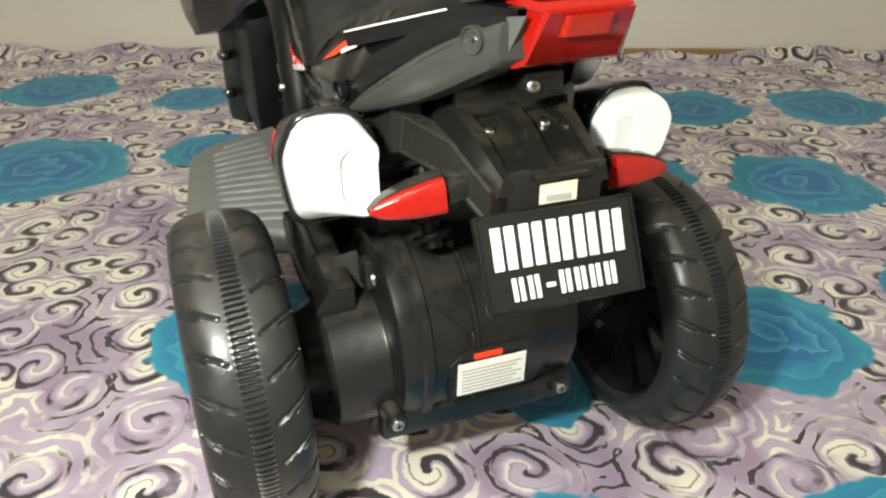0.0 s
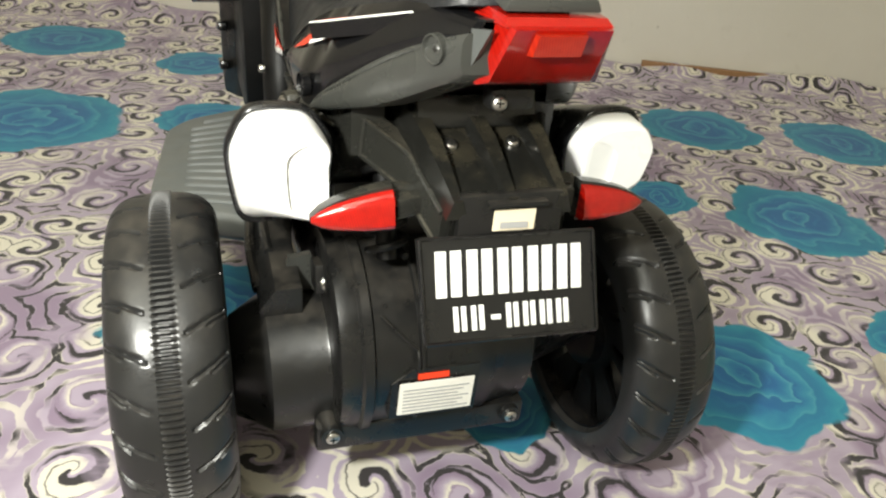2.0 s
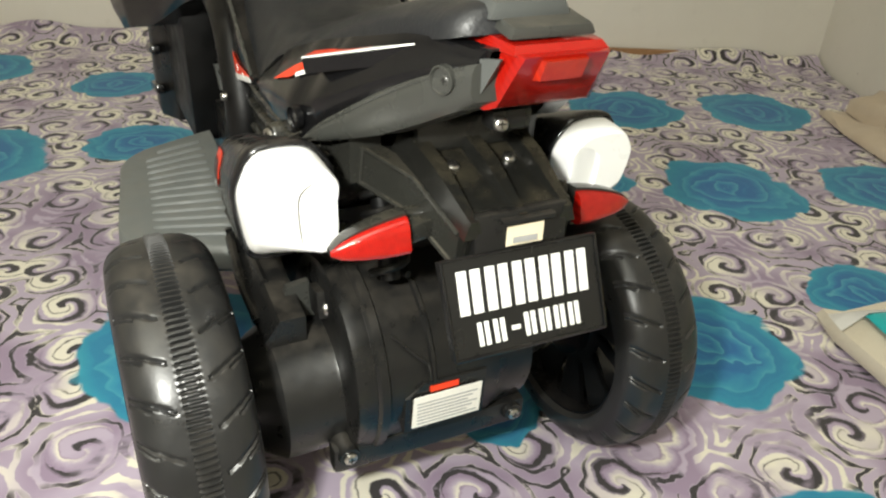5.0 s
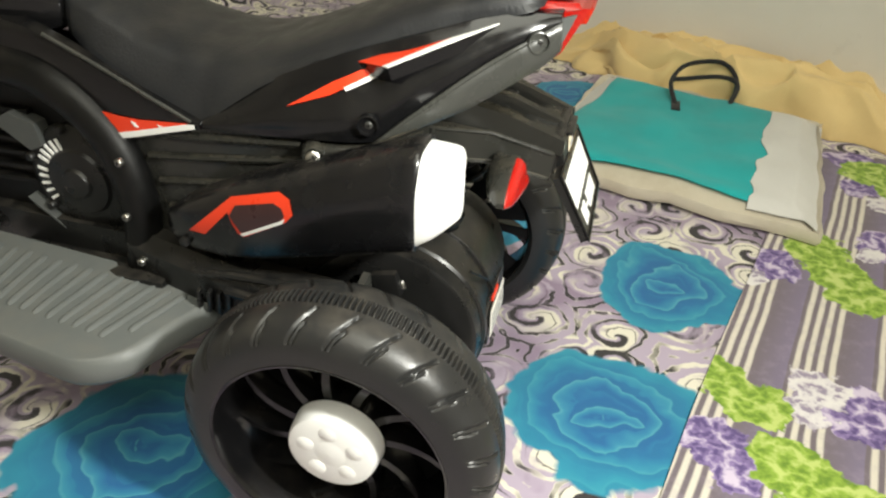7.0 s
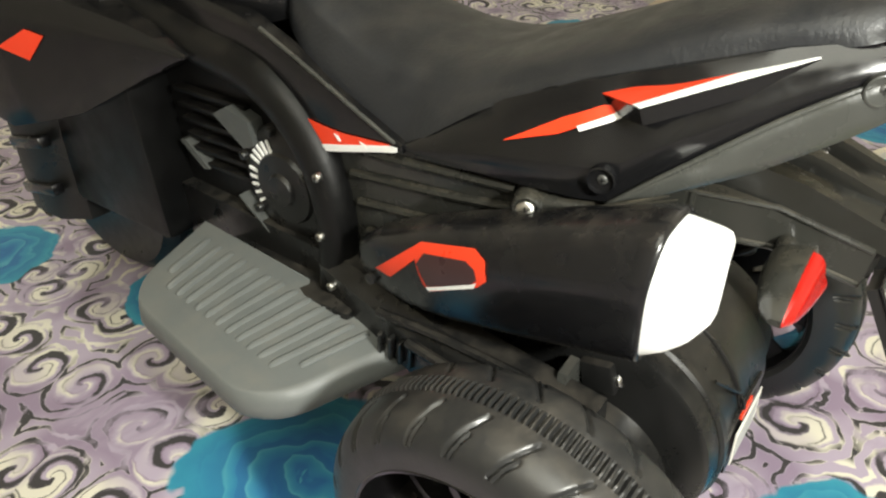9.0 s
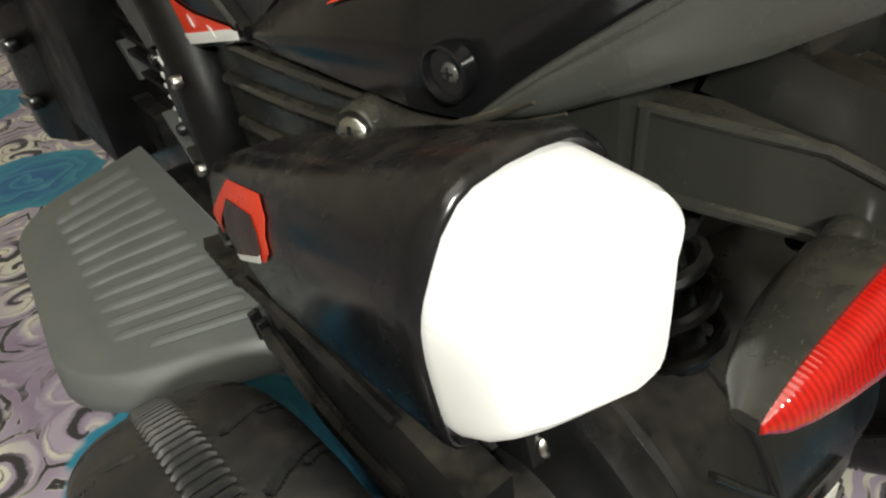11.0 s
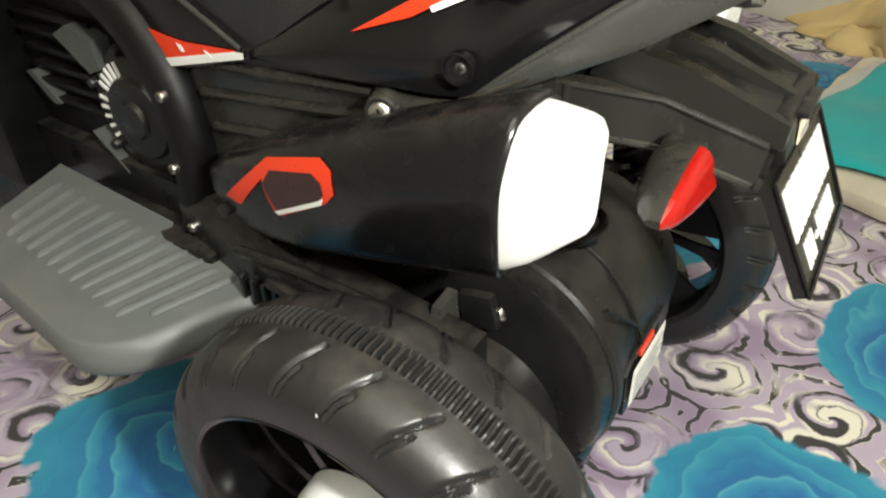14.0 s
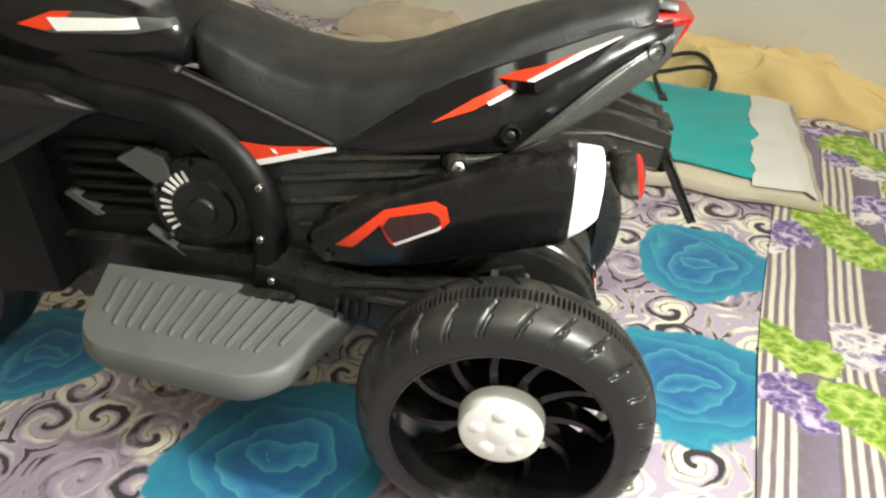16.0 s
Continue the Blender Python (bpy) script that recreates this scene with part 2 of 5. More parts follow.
    c = mix(t, ramp(t, rim, [(0.9, 1.0), (0.94, 0.0)]), c, blue)
    t.links.new(c, p.inputs["Base Color"])
    cloth_weave(t, p, o)
    return m


SEAM_U, SEAM_V = Vector((0.9675, -0.253, 0)), Vector((0.253, 0.9675, 0))
SEAM_AT = Vector((-0.087, -0.236, 0))
GREENS = [(0.105, -0.29, 0.036), (0.068, -0.325, 0.038), (-0.014, -0.352, 0.042), (-0.06, -0.385, 0.05), (0.4, -0.43, 0.045), (0.345, -0.45, 0.04), (0.3, -0.468, 0.04),
          (0.66, -0.553, 0.05), (0.6, -0.59, 0.045), (0.5, -0.6, 0.05), (-0.25, -0.42, 0.05), (0.2, -0.55, 0.045)]
PURPLES = [(0.0, -0.28, 0.036), (-0.035, -0.3, 0.03), (0.347, -0.373, 0.036), (0.427, -0.527, 0.045), (0.08, -0.43, 0.045), (0.7, -0.527, 0.04), (0.6, -0.52, 0.03), (-0.18, -0.33, 0.04)]
WHITES = [(0.109, -0.39, 0.034), (0.075, -0.375, 0.024), (-0.024, -0.378, 0.018), (0.319, -0.457, 0.018), (0.306, -0.345, 0.018), (0.55, -0.56, 0.035), (0.4, -0.5, 0.02)]


def border_mat():
    """Cotton printed with cream and slate stripes and clumps of green, violet and white flowers."""
    m, t, p = shader("striped_flowered_cotton")
    o = coords(t)
    wob = vec(t, "SCALE", vec(t, "SUBTRACT", noisy(t, o, 12, 2, out=1), (0.5, 0.5, 0.5)), 0.006)
    across = val(t, "MULTIPLY", vec(t, "DOT_PRODUCT", vec(t, "ADD", o, wob), tuple(SEAM_V), out=1), 1.0)
    slot = val(t, "FRACT", val(t, "MULTIPLY", across, 12.5))
    slate, cream, dark = (0.2, 0.165, 0.25), (0.66, 0.61, 0.53), (0.16, 0.13, 0.15)
    stops = [(0.0, slate)]
    for k in range(4):
        a = 0.42 + 0.145 * k
        stops += [(a, dark), (a + 0.025, cream), (a + 0.075, cream), (a + 0.1, dark)]
    c = ramp(t, slot, stops)
    c = mix(t, val(t, "MULTIPLY", ramp(t, noisy(t, o, 70, 4, 0.7), [(0.5, 0.0), (0.75, 0.6)]), 0.6), c, (0.33, 0.28, 0.36))
    edge = vec(t, "ADD", o, vec(t, "SCALE", vec(t, "SUBTRACT", noisy(t, o, 40, 3, 0.6, out=1), (0.5, 0.5, 0.5)), 0.05))
    edge = vec(t, "MULTIPLY", edge, (1, 1, 0))

    def clumps(spots):
        near = None
        for x, y, size in spots:
            one = val(t, "DIVIDE", vec(t, "DISTANCE", edge, (x, y, 0), out=1), size)
            near = one if near is None else val(t, "MINIMUM", near, one)
        return near

    leaf = t.nodes.new("ShaderNodeTexVoronoi")
    leaf.feature, leaf.voronoi_dimensions = "SMOOTH_F1", "2D"
    leaf.inputs["Scale"].default_value, leaf.inputs["Smoothness"].default_value = 62.0, 0.25
    t.links.new(edge, leaf.inputs["Vector"])
    petals = val(t, "ADD", val(t, "MULTIPLY", leaf.outputs["Distance"], 0.7), val(t, "MULTIPLY", noisy(t, o, 90, 3, 0.6, 0.9), 0.4))
    for spots, stops in ((PURPLES, [(0.3, (0.1, 0.065, 0.2)), (0.5, (0.25, 0.18, 0.38)), (0.68, (0.6, 0.52, 0.66))]),
                         (WHITES, [(0.3, (0.3, 0.25, 0.34)), (0.48, (0.66, 0.62, 0.64)), (0.7, (0.74, 0.71, 0.7))]),
                         (GREENS, [(0.28, (0.14, 0.25, 0.02)), (0.5, (0.28, 0.42, 0.05)), (0.7, (0.5, 0.6, 0.17))])):
        c = mix(t, ramp(t, clumps(spots), [(0.92, 1.0), (0.98, 0.0)]), c, ramp(t, petals, stops))
    t.links.new(c, p.inputs["Base Color"])
    cloth_weave(t, p, o)
    return m


def fabric(name, colour, stain, stain_colour, scale=7.0):
    m, t, p = shader(name)
    o = coords(t)
    c = mix(t, ramp(t, noisy(t, o, scale, 5, 0.65), [(0.45, 0.0), (0.75, stain)]), colour, stain_colour)
    c = mix(t, val(t, "MULTIPLY", noisy(t, o, 350, 2), 0.25), c, tuple(x * 0.7 for x in colour))
    t.links.new(c, p.inputs["Base Color"])
    cloth_weave(t, p, o, 0.4)
    return m


SHEET, BORDER = sheet_mat(), border_mat()
TURQUOISE = fabric("turquoise_bag_cloth", (0.012, 0.4, 0.41), 0.55, (0.02, 0.24, 0.25), 9)
CREAM = fabric("soiled_cream_canvas", (0.6, 0.54, 0.43), 0.7, (0.4, 0.33, 0.22), 9)
PALE = fabric("white_bag_panel", (0.66, 0.65, 0.62), 0.3, (0.5, 0.48, 0.44), 9)
YELLOW = fabric("pale_yellow_cotton", (0.8, 0.6, 0.28), 0.4, (0.7, 0.48, 0.2), 6)
BEIGE = fabric("beige_blanket_cloth", (0.56, 0.46, 0.35), 0.6, (0.42, 0.33, 0.23), 6)
STRAP = fabric("black_webbing", (0.012, 0.012, 0.012), 0.2, (0.03, 0.03, 0.03), 30)


def wood_mat():
    m, t, p = shader("brown_wood")
    o = vec(t, "MULTIPLY", coords(t), (3, 40, 40))
    t.links.new(mix(t, noisy(t, o, 3, 5), (0.22, 0.11, 0.045), (0.36, 0.2, 0.09)), p.inputs["Base Color"])
    p.inputs["Roughness"].default_value = 0.55
    return m


WOOD = wood_mat()


# builders ---------------------------------------------------------------
def mesh_of(name, bm, mat, smooth=True, sharp=40):
    bmesh.ops.recalc_face_normals(bm, faces=bm.faces)
    me = bpy.data.meshes.new(name)
    if smooth:
        for f in bm.faces:
            f.smooth = True
        for e in bm.edges:
            if len(e.link_faces) == 2 and e.calc_face_angle(0) > radians(sharp):
                e.smooth = False
    bm.to_mesh(me)
    bm.free()
    for m in mat if isinstance(mat, (list, tuple)) else [mat]:
        me.materials.append(m)
    return me


def part(name, bm, mat, parent, label="", sharp=40):
    ob = new(name, mesh_of(name, bm, mat, sharp=sharp))
    ob.parent = parent
    return tagged(ob, label)


def thing(name, label, category, where=(0, 0, 0), kind="", group=""):
    ob = new(name)
    ob.location = where
    return tagged(ob, label, category, group, kind)


def rings(loops, closed=True, caps=True):
    """A skin through loops of equally many points."""
    bm = bmesh.new()
    vs = [[bm.verts.new(q) for q in loop] for loop in loops]
    n = len(loops[0])
    for a, b in zip(vs, vs[1:]):
        for i in range(n if closed else n - 1):
            bm.faces.new((a[i], a[(i + 1) % n], b[(i + 1) % n], b[i]))
    if caps and closed:
        bm.faces.new(vs[0])
        bm.faces.new(vs[-1][::-1])
    return bm


def bevel(bm, width, segments=2, angle=25):
    es = [e for e in bm.edges if len(e.link_faces) == 2 and e.calc_face_angle(0) > radians(angle)]
    bmesh.ops.bevel(bm, geom=es, offset=width, segments=segments, affect="EDGES", profile=0.6, clamp_overlap=True)
    return bm


def block(centre, size, rot=(0, 0, 0), edge=0.002, taper=1.0):
    """A box with rounded edges; taper scales its top."""
    bm = bmesh.new()
    bmesh.ops.create_cube(bm, size=1)
    for v in bm.verts:
        k = taper if v.co.z > 0 else 1
        v.co = Vector((v.co.x * size[0] * k, v.co.y * size[1] * k, v.co.z * size[2]))
    if edge:
        bevel(bm, edge)
    bmesh.ops.transform(bm, matrix=pose(*centre, *rot), verts=bm.verts)
    return bm


def plate_of(corners, normal, depth, edge=0.001):
    """A flat polygon in space, thickened against its normal."""
    n = Vector(normal).normalized() * depth
    a = [Vector(c) for c in corners]
    bm = rings([a, [c - n for c in a]])
    if edge:
        bevel(bm, edge)
    return bm


def lathe(profile, centre, segments=48, axis="x"):
    """A turned body: profile of (along the axis, radius)."""
    loops = []
    for s, r in profile:
        loop = []
        for i in range(segments):
            a = 2 * math.pi * i / segments
            c, d = r * math.cos(a), r * math.sin(a)
            q = {"x": (s, c, d), "y": (c, s, d), "z": (c, d, s)}[axis]
            loop.append(Vector(q) + Vector(centre))
        loops.append(loop)
    return rings(loops)


def screw(parent, centre, axis, radius=0.0045, mat=None):
    """A pan-head screw with a cross slot, its axis given."""
    bm = bmesh.new()
    loops = []
    for s, r in ((-0.003, radius), (0.0008, radius), (0.0018, radius * 0.8), (0.0022, radius * 0.45)):
        loops.append([Vector((r * math.cos(2 * math.pi * i / 20), r * math.sin(2 * math.pi * i / 20), s)) for i in range(20)])
    bm = rings(loops)
    q = Vector(axis).to_track_quat("Z", "Y").to_matrix().to_4x4()
    bmesh.ops.transform(bm, matrix=Matrix.Translation(centre) @ q, verts=bm.verts)
    ob = part("screw", bm, mat or STEEL, parent, "zinc screw head")
    for rz in (0, 90):
        slot = block((0, 0, 0.0021), (radius * 1.1, radius * 0.22, 0.0008), (0, 0, rz), 0)
        bmesh.ops.transform(slot, matrix=Matrix.Translation(centre) @ q, verts=slot.verts)
        part("slot", slot, BLACK, ob)
    return ob


def tube(points, radius, sides=14, resolution=6):
    """A round bar along a smooth line; radius may be a list."""
    p = [Vector(q) for q in points]
    rr = radius if isinstance(radius, (list, tuple)) else [radius] * len(p)
    line, rad = [], []
    for i in range(len(p) - 1):
        a, b, c, d = p[max(i - 1, 0)], p[i], p[i + 1], p[min(i + 2, len(p) - 1)]
        for k in range(resolution):
            u = k / resolution
            line.append(0.5 * (2 * b + (c - a) * u + (2 * a - 5 * b + 4 * c - d) * u * u + (3 * b - a - 3 * c + d) * u ** 3))
            rad.append(rr[i] + (rr[i + 1] - rr[i]) * u)
    line.append(p[-1]), rad.append(rr[-1])
    loops, side = [], None
    for i, q in enumerate(line):
        ahead = (line[min(i + 1, len(line) - 1)] - line[max(i - 1, 0)]).normalized()
        if side is None:
            side = ahead.orthogonal().normalized()
        side = (side - ahead * side.dot(ahead)).normalized()
        up = ahead.cross(side)
        loops.append([q + rad[i] * (side * math.cos(2 * math.pi * k / sides) + up * math.sin(2 * math.pi * k / sides)) for k in range(sides)])
    return rings(loops)


def table(rows, y, column):
    """Straight-line look-up in rows sorted by falling y."""
    if y >= rows[0][0]:
        return rows[0][column]
    for a, b in zip(rows, rows[1:]):
        if y >= b[0]:
            u = (a[0] - y) / (a[0] - b[0])
            return a[column] + (b[column] - a[column]) * u
    return rows[-1][column]


def skin(rows, outwards, side=-1, thick=0.004, bulge=0.0, lift=0.0, steps=40, across=8, lean=0.0):
    """A side panel: rows of (y, z low, z high) and outwards of (y, x); the mirror side with side=1. lift sets it proud."""
    y0, y1 = rows[0][0], rows[-1][0]
    front, back = [], []
    for i in range(steps + 1):
        y = y0 + (y1 - y0) * i / steps
        lo, hi, x = table(rows, y, 1), table(rows, y, 2), table(outwards, y, 1)
        f, b = [], []
        for k in range(across + 1):
            u = k / across
            swell = bulge * (1 - (2 * u - 1) ** 4)
            xx = x + swell + lift - lean * (hi - lo) * max(0.0, u - 0.3) ** 1.3
            f.append(Vector((side * xx, y, lo + (hi - lo) * u)))
            b.append(Vector((side * (xx - thick), y, lo + (hi - lo) * u)))
        front.append(f + b[::-1])
    return rings(front)


# the room ---------------------------------------------------------------
ROOM = Vector((1.5, 0.82, 0))
ALONG, DEEP = Vector((-0.912, 0.41, 0)), Vector((-0.41, -0.912, 0))


def wall(name, start, way, length, height=2.4, thick=0.12):
    inward = Vector((way.y, -way.x, 0))
    a = [start, start + way * length, start + way * length - inward * thick, start - inward * thick]
    bm = rings([[Vector((q.x, q.y, -0.02)) for q in a], [Vector((q.x, q.y, height)) for q in a]])
    tagged(new(name, mesh_of(name, bm, PLASTER, smooth=False)), "off-white limewashed plaster wall with stains", "wall", kind="structure")


far = ROOM + ALONG * 3.6 + DEEP * 3.4
wall("wall_north", ROOM + ALONG * 3.6, -ALONG, 3.6)
wall("wall_east", ROOM, DEEP, 3.4)
wall("wall_south", ROOM + DEEP * 3.4, ALONG, 3.6)
wall("wall_west", far, -DEEP, 3.4)


def slab(name, z, thick, mat, label, grow=0.12):
    a = [ROOM - ALONG * grow - DEEP * grow, ROOM + ALONG * (3.6 + grow) - DEEP * grow, far + (ALONG + DEEP) * grow, ROOM - ALONG * grow + DEEP * (3.4 + grow)]
    bm = rings([[Vector((q.x, q.y, z)) for q in a], [Vector((q.x, q.y, z + thick)) for q in a]])
    tagged(new(name, mesh_of(name, bm, mat, smooth=False)), label, name, kind="structure")


slab("floor", -0.14, 0.1, PLASTER, "plain cement floor under the printed sheet")
slab("ceiling", 2.4, 0.1, PLASTER, "plain off-white ceiling")

# thin wooden board at the foot of the back wall
bm = block((0, 0, 0), (0.34, 0.014, 0.03), edge=0.002)
bmesh.ops.transform(bm, matrix=Matrix.Translation(ROOM + ALONG * 0.5 + DEEP * 0.012 + Vector((0, 0, 0.016))) @ pose(0, 0, 0, 0, 0, math.degrees(math.atan2(ALONG.y, ALONG.x))), verts=bm.verts)
tagged(new("baseboard", mesh_of("baseboard", bm, WOOD)), "thin brown wooden board at the wall's foot", "baseboard", kind="structure")


def ground(x, y):
    """Height of the bedding under the sheet."""
    wave = 0.004 * noise.noise(Vector((x * 2.3, y * 2.3, 1))) + 0.0022 * noise.noise(Vector((x * 7, y * 7, 4)))
    open_floor = min(1.0, max(0.0, (math.hypot(x - 0.1, y - 0.1) - 0.25) / 0.3))
    back = ROOM + DEEP * 0.02
    d = (Vector((x, y, 0)) - back).dot(DEEP)
    rise = 0.05 * math.exp(-max(d, 0) / 0.035) * (0.6 + 0.4 * noise.noise(Vector((x * 6, y * 6, 9))))
    u = min(1.0, max(0.0, (0.2 - x) / 0.36))
    fade = math.exp(-max(0.0, y - 0.35) / 0.3)
    return wave * (0.3 + 0.7 * open_floor) + 0.025 * u * u * (3 - 2 * u) * fade + rise


def sheet_mesh():
    bm = bmesh.new()
    n, mth = 180, 170
    grid = []
    for i in range(n + 1):
        row = []
        for k in range(mth + 1):
            q = ROOM + ALONG * (0.01 + 3.58 * i / n) + DEEP * (0.005 + 3.38 * k / mth)
            row.append(bm.verts.new((q.x, q.y, ground(q.x, q.y))))
        grid.append(row)
    for i in range(n):
        for k in range(mth):
            bm.faces.new((grid[i][k], grid[i + 1][k], grid[i + 1][k + 1], grid[i][k + 1]))
    top = list(bm.faces)
    low = bmesh.ops.extrude_face_region(bm, geom=top)
    bmesh.ops.translate(bm, vec=(0, 0, -0.04), verts=[v for v in low["geom"] if isinstance(v, bmesh.types.BMVert)])
    return bm


tagged(new("bed_sheet", mesh_of("bed_sheet", sheet_mesh(), SHEET)), "cotton sheet printed with lilac curls and turquoise roses", "bed sheet", kind="structure")


def border_cloth():
    bm = bmesh.new()
    grid = []
    nu, nv = 110, 40
    for i in range(nu + 1):
        row = []
        for k in range(nv + 1):
            u, v = -0.75 + 1.62 * i / nu, -0.62 * k / nv
            q = SEAM_AT + SEAM_U * u + SEAM_V * (v + 0.003 * math.sin(u * 9))
            row.append(bm.verts.new((q.x, q.y, ground(q.x, q.y) + 0.0035 + 0.002 * noise.noise(Vector((q.x * 9, q.y * 9, 7))))))
        grid.append(row)
    for i in range(nu):
        for k in range(nv):
            bm.faces.new((grid[i][k], grid[i + 1][k], grid[i + 1][k + 1], grid[i][k + 1]))
    low = bmesh.ops.extrude_face_region(bm, geom=list(bm.faces))
    bmesh.ops.translate(bm, vec=(0, 0, -0.002), verts=[v for v in low["geom"] if isinstance(v, bmesh.types.BMVert)])
    return bm


tagged(new("striped_cloth", mesh_of("striped_cloth", border_cloth(), BORDER)), "striped cotton cloth with green and violet flowers on the sheet", "cloth")

# the ride-on motorbike --------------------------------------------------
bike = thing("ride_on_motorbike", "black battery ride-on motorbike for children with red stickers", "toy motorbike")
WHEEL_R, WHEEL_Z = 0.1158, 0.142


def tyre_mesh():
    """A tyre round the x axis: rounded section, toothed middle band and slanting grooves."""
    turns, cut = 720, 56
    loops = []
    for i in range(turns):
        a = 2 * math.pi * i / turns
        loop = []
        for k in range(cut + 1):
            s = -1 + 2 * k / cut
            x = 0.0385 * math.copysign(abs(s) ** 0.8, s) * (1 - 0.1 * abs(s) ** 8)
            edge = abs(s) ** 2.6
            r = WHEEL_R - 0.0292 * (1 - math.sqrt(max(0.0, 1 - edge * 0.985))) / (1 - math.sqrt(0.015))
            if abs(s) < 0.1:
                r += 0.0014 if (i // 2) % 2 else -0.0014
            elif 0.2 < abs(s) < 0.84:
                ph = (a * 13 / math.pi + 0.85 * abs(s) + (0.5 if s > 0 else 0)) % 1.0
                d = min(abs(ph - 0.5), abs(ph - 0.64) + 0.015 + (0.0 if abs(s) > 0.5 else 0.1))
                r -= 0.0024 * max(0.0, 1 - (d / 0.06) ** 2)
            loop.append(Vector((x, r * math.cos(a), r * math.sin(a))))
        for x, r in ((0.031, 0.083), (0.0, 0.082), (-0.031, 0.083)):
            loop.append(Vector((x, r * math.cos(a), r * math.sin(a))))
        loops.append(loop)
    loops.append(loops[0])
    bm = rings(loops, caps=False)
    bmesh.ops.remove_doubles(bm, verts=bm.verts, dist=1e-6)
    return bm


def spoke(angle, bend):
    """A curved blade from hub to rim."""
    loops = []
    for i in range(7):
        u = i / 6
        r = 0.0325 + 0.0505 * u
        a = angle + bend * u * u
        w = 0.0032 - 0.0008 * u
        x = -0.008 + 0.002 * u
        c, s = math.cos(a), math.sin(a)
        mid, side = Vector((0, r * c, r * s)), Vector((0, -s, c))
        loops.append([mid + side * w + Vector((x, 0, 0)), mid - side * w + Vector((x, 0, 0)), mid - side * w * 1.4 + Vector((x + 0.017, 0, 0)), mid + side * w * 1.4 + Vector((x + 0.017, 0, 0))])
    return bevel(rings(loops), 0.0008, 1)


def webbed_disc():
    """The inner wall of the rim: a ring of plates with narrow slots between them."""
    bm = bmesh.new()
    n, radii = 44, (0.03, 0.04, 0.08)
    grid = [[[bm.verts.new((x, r * math.cos(2 * math.pi * i / n + 3 * r), r * math.sin(2 * math.pi * i / n + 3 * r))) for r in radii] for x in (0.0135, 0.017)] for i in range(n)]
    for i in range(n):
        a, b = grid[i], grid[(i + 1) % n]
        for k in range(2):
            if k == 1 and (i % 4 == 3 or i in (5, 6, 21, 22, 37, 38)):
                continue
            for side in (0, 1):
                bm.faces.new((a[side][k], b[side][k], b[side][k + 1], a[side][k + 1]))
    return bm


def wheel(side, x, z):
    """side -1: the face looks to -x."""
    m = Matrix.Translation((x, 0.001, z)) @ Matrix.Diagonal((-side, 1, 1, 1))

    def laid(bm):
        bmesh.ops.transform(bm, matrix=m, verts=bm.verts)
        return bm

    barrel = lathe([(-0.0335, 0.0885), (-0.0352, 0.0862), (-0.0345, 0.0845), (-0.03, 0.0825), (0.02, 0.0785), (0.03, 0.0815), (0.031, 0.0855)], (0, 0, 0), 72)
    for f in [f for f in barrel.faces if len(f.verts) > 4]:
        barrel.faces.remove(f)
    w = part("rear_wheel", laid(barrel), BLACK_GLOSS, bike, "black moulded wheel rim with curved blades")
    part("tyre", laid(tyre_mesh()), RUBBER, w, "black hard-plastic tyre with slanting grooves")
    part("hub", laid(lathe([(-0.014, 0.028), (-0.012, 0.0325), (0.026, 0.03), (0.026, 0.012)], (0, 0, 0), 40)), BLACK_GLOSS, w)
    for i in range(11):
        part("spoke", laid(spoke(2 * math.pi * i / 11 + 0.25, 0.3)), BLACK_GLOSS, w)
    cap = part("hub_cap", laid(lathe([(-0.0308, 0.0), (-0.0305, 0.007), (-0.0298, 0.0105), (-0.0295, 0.0125), (-0.0299, 0.0285), (-0.0285, 0.0315), (-0.024, 0.033), (-0.012, 0.034), (-0.012, 0.0)], (0.003, 0, 0), 48)), WHITE, w, "white plastic hub cap")
    part("inner_disc", laid(webbed_disc()), BLACK_SHADED, w, "dull black inner disc of the rim")
    for i in range(5):
        a = 2 * math.pi * i / 5 + 0.3
        part("dimple", laid(lathe([(-0.0309, 0.0005), (-0.0308, 0.002), (-0.0304, 0.0045), (-0.0297, 0.0068), (-0.029, 0.0072)], (0.003, 0.0195 * math.cos(a), 0.0195 * math.sin(a)), 20)), WHITE, cap)
    return w


wheel(-1, -0.18, WHEEL_Z)
wheel(1, 0.1655, 0.1208)

# gearbox and motor on the axle
AX = Vector((0, 0.002, 0.152))
gear = part("gearbox", lathe([(-0.079, 0.05), (-0.079, 0.071), (-0.077, 0.0745), (-0.066, 0.0765), (-0.058, 0.0745), (-0.055, 0.0745), (0.03, 0.0755), (0.034, 0.073), (0.062, 0.07), (0.066, 0.064), (0.066, 0.03)], AX, 72), BLACK, bike, "satin black round gearbox cover")
part("motor", lathe([(-0.1455, 0.015), (-0.1455, 0.033), (-0.143, 0.037), (-0.1205, 0.0505), (-0.1195, 0.0515), (-0.081, 0.0515), (-0.078, 0.0525), (-0.078, 0.02)], AX - Vector((0, 0, 0.024)), 64), BLACK, bike, "satin black motor drum")
part("rib", lathe([(-0.064, 0.0765), (-0.062, 0.0785), (-0.056, 0.0785), (-0.054, 0.0745)], AX, 72), BLACK, gear)
part("rib", lathe([(-0.0245, 0.0752), (-0.0232, 0.0768), (-0.0208, 0.0768), (-0.0195, 0.0752)], AX, 72), BLACK, gear)
